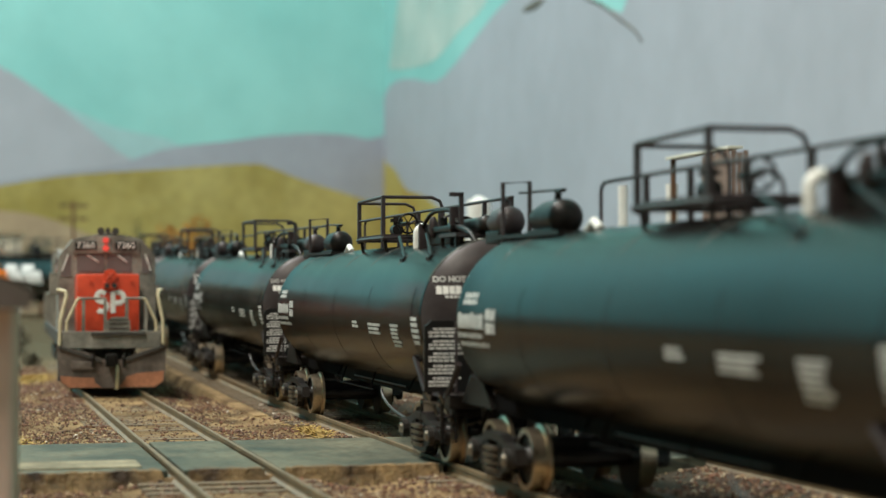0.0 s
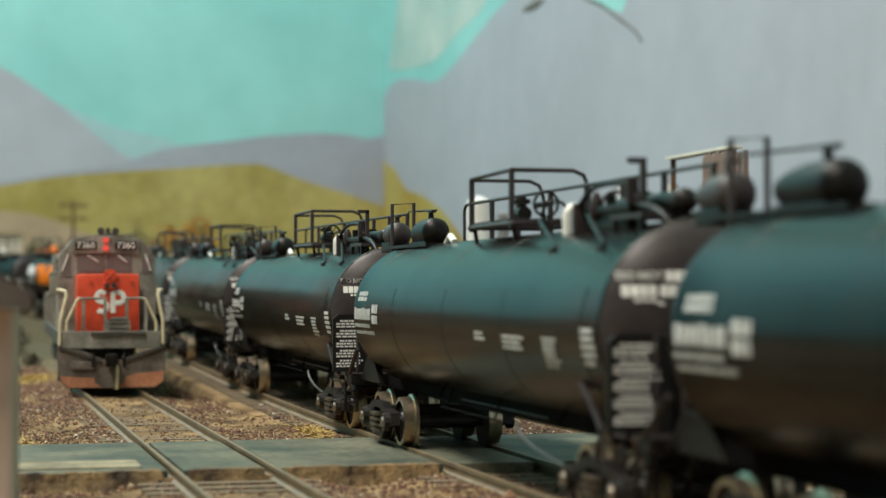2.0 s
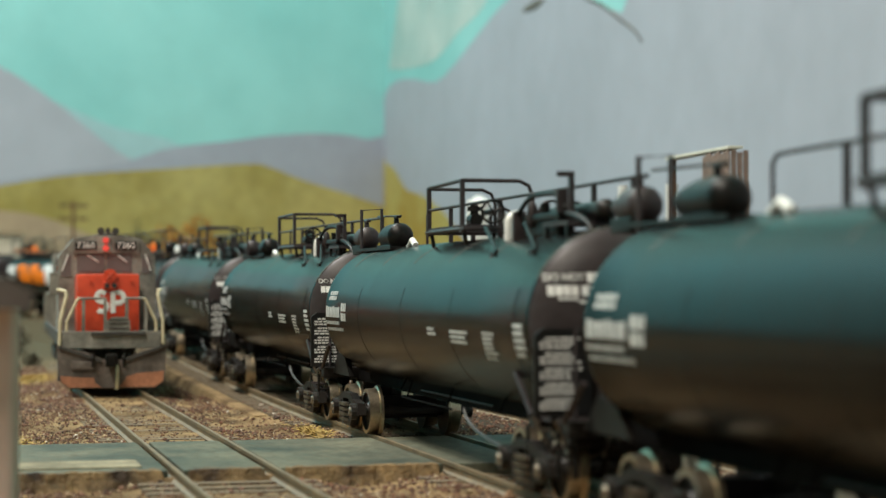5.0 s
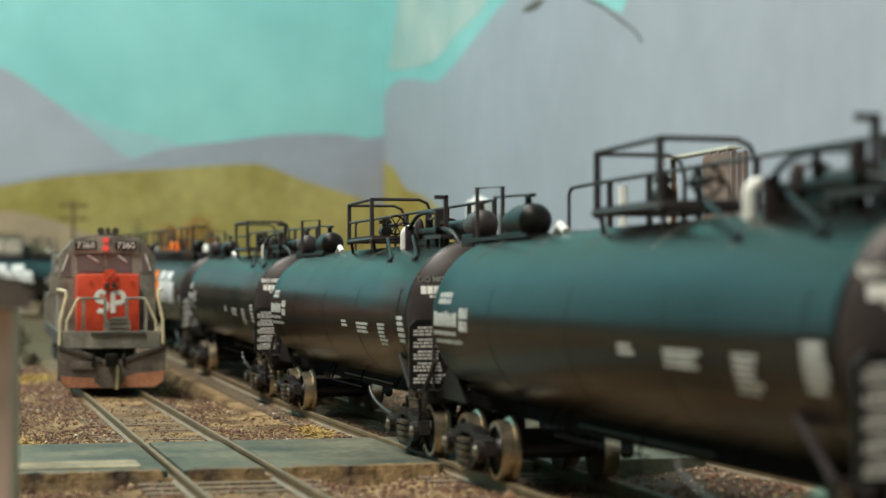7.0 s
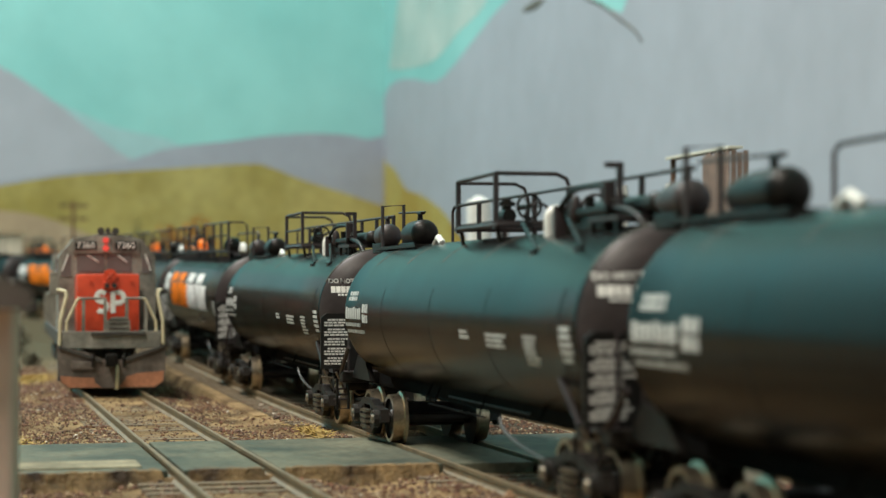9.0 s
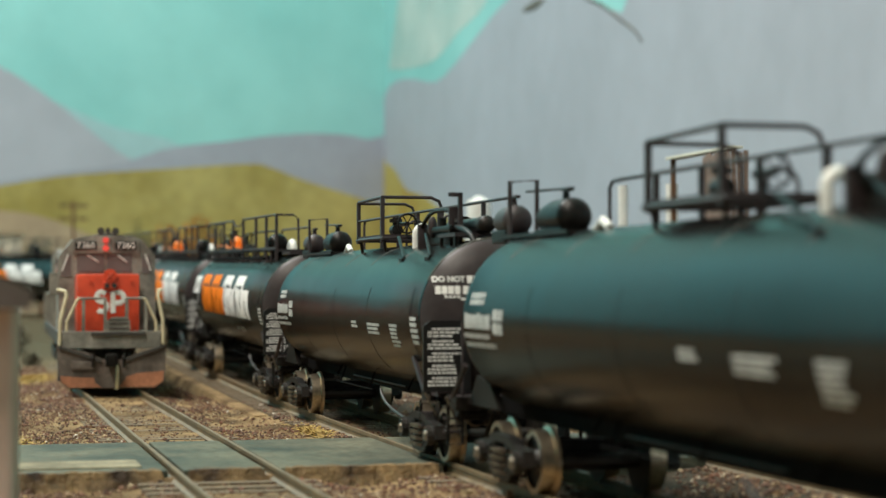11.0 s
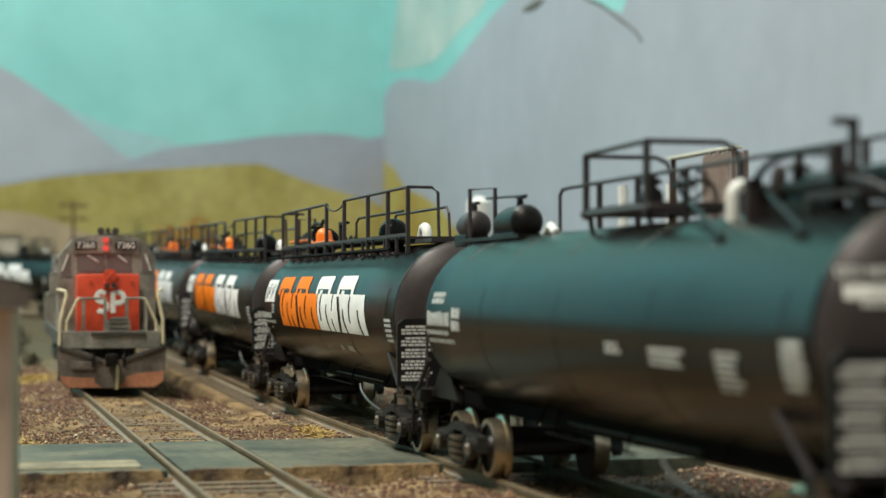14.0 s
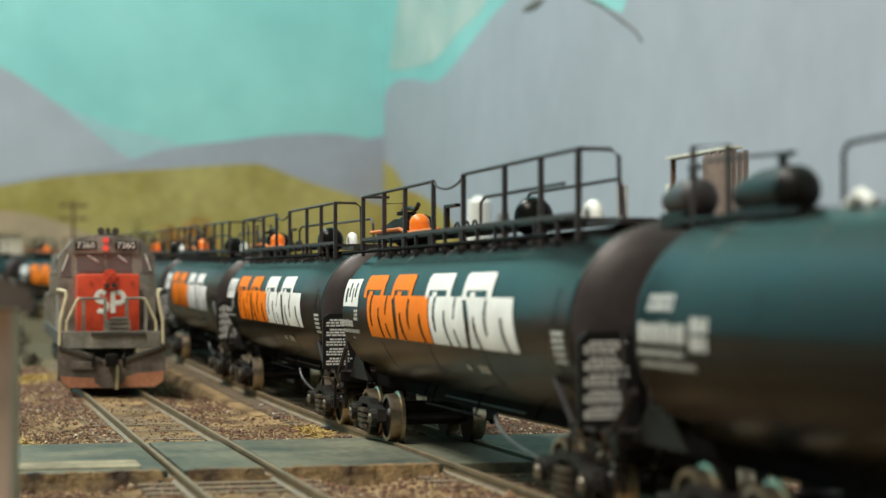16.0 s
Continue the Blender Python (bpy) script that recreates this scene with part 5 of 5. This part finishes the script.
    box(bm, -13, 13, 88, 142, 3.2, 13.6, bev=1.5)
    part("fuel_tank", bm, LOCO_DARK, lo)
    for sd in (-1, 1):
        bm = bmesh.new()
        for k in range(4):
            box(bm, sd * 13.4 - 2.2, sd * 13.4 + 2.2, 2.5 + 0.3 * k, 7, 3.4 + 3.6 * k, 4.0 + 3.6 * k)
        box(bm, sd * 15.7 - 0.25, sd * 15.7 + 0.25, 2.2, 7.4, 3.2, 18)
        part("step", bm, LOCO_DARK, lo)
        # cream corner rails: outer grab rail and inner stanchion
        bm = bmesh.new()
        x = sd * 15.6
        tube(bm, [(x, 22, 31.0), (x - sd * 0.2, 6, 31.0), (x - sd * 1.9, 2.4, 30.6), (x - sd * 2.1, 2.0, 29.2), (x - sd * 0.2, 0.8, 21.5), (x, 0.6, 12.4)] if sd < 0 else
                 [(x, 22, 31.0), (x - sd * 0.2, 6, 31.0), (x - sd * 1.4, 2.4, 30.6), (x - sd * 1.5, 2.0, 29.2), (x - sd * 0.1, 0.8, 21.5), (x, 0.6, 14.4)], 0.5, 8)
        part("corner_rail", bm, RAIL_CREAM, lo, "cream painted corner grab rail")
        bm = bmesh.new()
        tube(bm, [(sd * 9.6, 1.4, 28.4), (sd * 10.3, 1.4, 28.0), (sd * 13.4, 1.3, 21.4), (sd * 13.6, 1.2, 14.6)], 0.45, 8)
        part("inner_rail", bm, RAIL_CREAM, lo)
        for y in range(26, 226, 22):
            bm = bmesh.new()
            tube(bm, [(sd * 15.2, y + 36, 18), (sd * 15.2, y + 36, 29.5)], 0.35, 6)
            part("stanchion", bm, LOCO_GREY, lo)
        bm = bmesh.new()
        tube(bm, [(sd * 15.2, 60, 29.5), (sd * 15.2, 226, 29.5)], 0.35, 6)
        part("side_hand_rail", bm, LOCO_GREY, lo)
    bm = bmesh.new()
    tube(bm, [(-9.6, 1.4, 28.4), (-2.0, 1.4, 28.4)], 0.4, 8)
    tube(bm, [(9.6, 1.4, 28.4), (4.4, 1.4, 28.4)], 0.4, 8)
    part("front_hand_rail", bm, LOCO_GREY, lo)
    for x in (-8.4, -1.9, 4.6, 10.4):
        bm = bmesh.new()
        box(bm, x - 0.5, x + 0.5, 1.1, 1.8, 17.6, 28.6, bev=0.15)
        part("front_stanchion", bm, LOCO_GREY, lo)
    bm = bmesh.new()
    slab(bm, [(-1.4, 18.2), (5.6, 18.2), (5.6, 21.6), (4.2, 22.8), (0.2, 22.8), (-1.4, 21.6)], "y", 0.4, 0.5)
    drop = part("drop_step", bm, LOCO_GREY, lo)
    bm = bmesh.new()
    for z in (19.2, 20.6, 21.8):
        box(bm, -0.8, 5.0, 0.1, 0.42, z, z + 0.35)
    part("tread_bar", bm, LOCO_DARK, drop)
    bm = bmesh.new()
    box(bm, -6.2, 10.2, -0.4, 1.2, 17.2, 18.2, bev=0.2)
    part("drop_step_sill", bm, LOCO_DARK, lo)
    # left side mirror and bracket
    bm = bmesh.new()
    box(bm, -18.0, -15.2, 30, 31, 29.5, 36.5, bev=0.3)
    part("cab_shade", bm, LOCO_GREY, lo)
    # trucks
    for yc in (46, 184):
        bm = bmesh.new()
        for sd in (-1, 1):
            box(bm, sd * 12.4 - 1, sd * 12.4 + 1, yc - 27, yc + 27, 4, 9, bev=0.5)
        t = part("truck", bm, LOCO_DARK, lo)
        for y in (-20, 0, 20):
            w = new("wheelset", wheelset_mesh())
            w.parent = t
            w.location = (0, (yc + y) * MM, 5.5 * MM)
            w.scale = (1, 1.12, 1.12)
    return lo


loco = locomotive()


# ---- shed close to the camera ----
def shed():
    sh = thing("trackside_shed", "pinkish-brown trackside shed with pale trim and dark roof", "shed", at=pose(0, 0, 0))
    bm = bmesh.new()
    box(bm, -60, 5.3, 205, 262, -4, 29.6, bev=0.2)
    part("wall", bm, SHED_WALL, sh)
    bm = bmesh.new()
    box(bm, 5.35, 7.7, 258.0, 262.5, -4, 29.3, bev=0.15)
    part("corner_trim", bm, SHED_TRIM, sh)
    bm = bmesh.new()
    slab(bm, [(-62, 33.6), (2.6, 33.6), (7.2, 31.4), (7.2, 29.4), (-62, 29.4)], "y", 198, 70)
    part("roof", bm, SHED_ROOF, sh)


shed()


# ---- distant models on the layout ----
def pole(x, y, h):
    p = thing("telegraph_pole", "brown wooden telegraph pole with cross arms on the layout", "pole", "telegraph poles", at=pose(x * MM, y * MM, -4 * MM))
    bm = bmesh.new()
    cyl(bm, (0, 0, 0), (0, 0, h), 1.9, 1.4, 10)
    part("shaft", bm, POLE_WOOD, p)
    for z in (h - 5, h - 17):
        bm = bmesh.new()
        box(bm, -13, 13, -1.2, 0.2, z - 1, z + 1, bev=0.2)
        a = part("cross_arm", bm, POLE_WOOD, p)
        for x2 in (-11, -6, 6, 11):
            bm = bmesh.new()
            cyl(bm, (x2, -0.5, z + 1), (x2, -0.5, z + 3.4), 0.7, seg=8)
            part("insulator", bm, LEAF_DARK, a)


pole(99.8, 1750, 115)


def tree(name, x, y, h, w, leaf, label, seed):
    t = thing(name, label, "tree", at=pose(x * MM, y * MM, -4 * MM))
    r = random.Random(seed)
    bm = bmesh.new()
    cyl(bm, (0, 0, 0), (0, 0, h * 0.6), h * 0.03, h * 0.015, 8)
    for k in range(7):
        a = r.uniform(0, 6.28)
        z = h * r.uniform(0.25, 0.6)
        tube(bm, [(0, 0, z), (math.cos(a) * w * 0.35, math.sin(a) * w * 0.35, z + h * 0.2)], h * 0.009, 5)
    part("trunk", bm, POLE_WOOD, t)
    verts, faces = [], []
    for k in range(900):
        while True:
            p = Vector((r.uniform(-1, 1), r.uniform(-1, 1), r.uniform(-1, 1)))
            if 0.3 < p.length < 1 and noise.noise(p * 2.2 + Vector((seed, 0, 0))) > -0.15:
                break
        c = Vector((p.x * w / 2, p.y * w / 2, h * 0.62 + p.z * h * 0.38))
        d = [Vector((r.uniform(-1, 1), r.uniform(-1, 1), r.uniform(-1, 1))) * w * 0.07 for _ in range(3)]
        n = len(verts)
        verts += [(c + e) * MM for e in d]
        faces.append((n, n + 1, n + 2))
    me = bpy.data.meshes.new("crown")
    me.from_pydata([tuple(v) for v in verts], [], faces)
    me.materials.append(leaf)
    o = new("crown", me)
    o.parent = t


tree("autumn_tree", 186, 1760, 96, 40, LEAF_ORANGE, "small autumn tree with rusty orange leaves", 3)
tree("autumn_tree", 212, 1745, 101, 44, LEAF_ORANGE, "bushy autumn tree with orange leaves", 5)
tree("dark_tree", 158, 1750, 101, 16, LEAF_DARK, "thin dark green tree near the wall", 8)
tree("dark_tree", 70, 1720, 82, 34, LEAF_DARK, "low dark green tree beside the cream building", 9)


def scrub(x, y, w, h, seed):
    b = thing("scrub_bush", "low grey-olive scrub clump on the layout ground", "bush", "scrub clumps", at=pose(x * MM, y * MM, -4 * MM))
    r = random.Random(seed)
    verts, faces = [], []
    for k in range(420):
        a, q, e = r.uniform(0, 6.283), r.uniform(0.2, 1.0), r.uniform(0, 1.45)
        c = Vector((math.cos(a) * math.cos(e) * q * w / 2, math.sin(a) * math.cos(e) * q * w / 2, math.sin(e) * q * h))
        d = [Vector((r.uniform(-1, 1), r.uniform(-1, 1), r.uniform(-1, 1))) * w * 0.09 for _ in range(3)]
        n = len(verts)
        verts += [tuple((c + v) * MM) for v in d]
        faces.append((n, n + 1, n + 2))
    me = bpy.data.meshes.new("leaves")
    me.from_pydata(verts, [], faces)
    me.materials.append(SCRUB_OLIVE)
    o = new("leaves", me)
    o.parent = b
    bm = bmesh.new()
    for k in range(5):
        a = r.uniform(0, 6.283)
        tube(bm, [(0, 0, 0), (math.cos(a) * w * 0.25, math.sin(a) * w * 0.25, h * 0.7)], w * 0.02, 5)
    part("stem", bm, POLE_WOOD, b)


for _i, (_x, _y, _w, _h) in enumerate(((20, 790, 11, 5), (31, 850, 12, 7), (13, 905, 16, 9), (27, 985, 16, 10), (8, 1060, 24, 12), (30, 1160, 26, 14), (4, 1250, 30, 16))):
    scrub(_x, _y, _w, _h, 20 + _i)


def cream_building():
    b = thing("trackside_building", "cream low building behind the curve of track", "building", at=pose(40 * MM, 1755 * MM, -4 * MM))
    bm = bmesh.new()
    box(bm, -40, 14, 0, 40, 0, 84, bev=0.4)
    part("wall", bm, BUILDING_CREAM, b)
    bm = bmesh.new()
    slab(bm, [(-44, 84), (18, 84), (14, 89), (-40, 89)], "y", -3, 46)
    part("roof", bm, BEIGE_PAINT, b)


cream_building()


def white_post(x, y, h, r):
    p = thing("white_vent_pipe", "thin white vent pipe standing behind the tracks", "pipe", "white vent pipes", at=pose(x * MM, y * MM, -4 * MM))
    bm = bmesh.new()
    cyl(bm, (0, 0, 0), (0, 0, h + 4), r, seg=14)
    part("pipe", bm, WHITE_PLASTIC, p)
    bm = bmesh.new()
    cyl(bm, (0, 0, 0), (0, 0, 3), r * 1.6, seg=14)
    part("base", bm, HOSE_GREY, p)


white_post(230, 640, 68.0, 1.8)
white_post(230, 592, 66.0, 2.1)


def white_silo(x, y, h, w, mat_, label):
    s = thing("storage_silo", label, "silo", "storage silos", at=pose(x * MM, y * MM, -4 * MM))
    bm = bmesh.new()
    cyl(bm, (0, 0, 0), (0, 0, h), w / 2, seg=28)
    part("body", bm, mat_, s, smooth=True)
    bm = bmesh.new()
    cyl(bm, (0, 0, h), (0, 0, h + w * 0.25), w / 2, w * 0.1, 28)
    part("roof", bm, mat_, s, smooth=True)


white_silo(262, 950, 80, 13, WHITE_PLASTIC, "white cylindrical storage silo behind the tank train")
white_silo(262, 905, 72, 6, HOSE_GREY, "slim grey-green silo beside a white one")


def slat_bin():
    b = thing("slatted_bin", "weathered brown wooden bin of upright slats on legs", "bin", at=pose(228 * MM, 541 * MM, -4 * MM))
    part("floor_board", boxes((-3, 3, -10, 11, 52, 54), bev=0.2), BIN_WOOD, b)
    for k in range(9):
        part("slat", boxes((-3.6, -3.0, -10 + k * 2.35, -8.3 + k * 2.35, 50, 77.2 - (k % 3) * 0.5), bev=0.1), BIN_WOOD, b)
    for k in range(3):
        part("slat", boxes((-2.8 + k * 2.0, -1.2 + k * 2.0, -10.6, -10.0, 50, 77 - (k % 2) * 0.6), bev=0.1), BIN_WOOD, b)
    part("top_board", boxes((-3.8, 1.0, -10.6, 42, 77.4, 78.3), bev=0.2), SHED_TRIM, b, "pale wooden top board")
    for x, y, top in ((-2.2, -9, 53), (2.2, -9, 53), (-2.2, 10, 53), (2.2, 10, 53), (-1.4, 41, 77.4)):
        part("leg", boxes((x - 0.7, x + 0.7, y - 0.7, y + 0.7, 0, top)), POLE_WOOD, b)


slat_bin()

# ---- lamps of the room ----
def ceiling_fixture(x, y, sx, sy, power, color):
    c = thing("ceiling_light", "unseen flat white ceiling light panel over the layout", "ceiling light", "ceiling lights", at=pose(x * MM, y * MM, 1385 * MM))
    bm = bmesh.new()
    box(bm, -sx / 2 - 20, sx / 2 + 20, -sy / 2 - 20, sy / 2 + 20, 0, 14, bev=2)
    part("frame", bm, ROOM_WHITE, c)
    ceiling_lamp(x, y, 1380, sx, sy, power, color)


# unseen panels: a warm one for the foreground, one added to brighten the backdrop
ceiling_fixture(-560, -80, 300, 1400, 34, (1.0, 0.93, 0.80))
ceiling_fixture(-420, 1300, 300, 600, 25, (1.0, 0.975, 0.93))


# ---- what moves ----
def car_pose(mid):
    a, _ = path(mid - HALF)
    b, _ = path(mid + 52)
    c = a + (b - a) * (HALF / (HALF + 52))
    d = b - a
    return pose(c.x * MM, c.y * MM, c.z * MM, math.degrees(math.atan2(d.z, math.hypot(d.x, d.y))), 0, math.degrees(math.atan2(-d.x, d.y)))


def rolled(t):
    """The train's advance in mm at t seconds, smooth between the given times."""
    n = len(ROLLED)
    i = max(j for j in range(n - 1) if ROLLED[j][0] <= t)
    (t0, a0), (t1, a1) = ROLLED[i], ROLLED[i + 1]

    def slope(j):
        lo, hi = max(0, j - 1), min(n - 1, j + 1)
        return (ROLLED[hi][1] - ROLLED[lo][1]) / (ROLLED[hi][0] - ROLLED[lo][0])

    u, h = (t - t0) / (t1 - t0), t1 - t0
    return (2 * u ** 3 - 3 * u ** 2 + 1) * a0 + (u ** 3 - 2 * u ** 2 + u) * h * slope(i) + (3 * u ** 2 - 2 * u ** 3) * a1 + (u ** 3 - u ** 2) * h * slope(i + 1)


def motions():
    steps = [i * 0.5 for i in range(33)]
    for k, car in CARS:
        slack = -5.0 if k == 2 else 0.0
        walk(car, [(t, car_pose(CAP0 + PITCH * k + slack + HALF - rolled(t))) for t in steps])
        for truck_part in car.children:
            for w in truck_part.children:
                if w.name.startswith("wheelset"):
                    rows = []
                    for i in range(128):
                        t = i * 0.126 if i < 127 else 16.0
                        turn = rolled(t) / 4.9
                        rows.append((t, Matrix.Translation(w.location) @ Matrix.Rotation(turn, 4, "X")))
                    walk(w, rows)


motions()
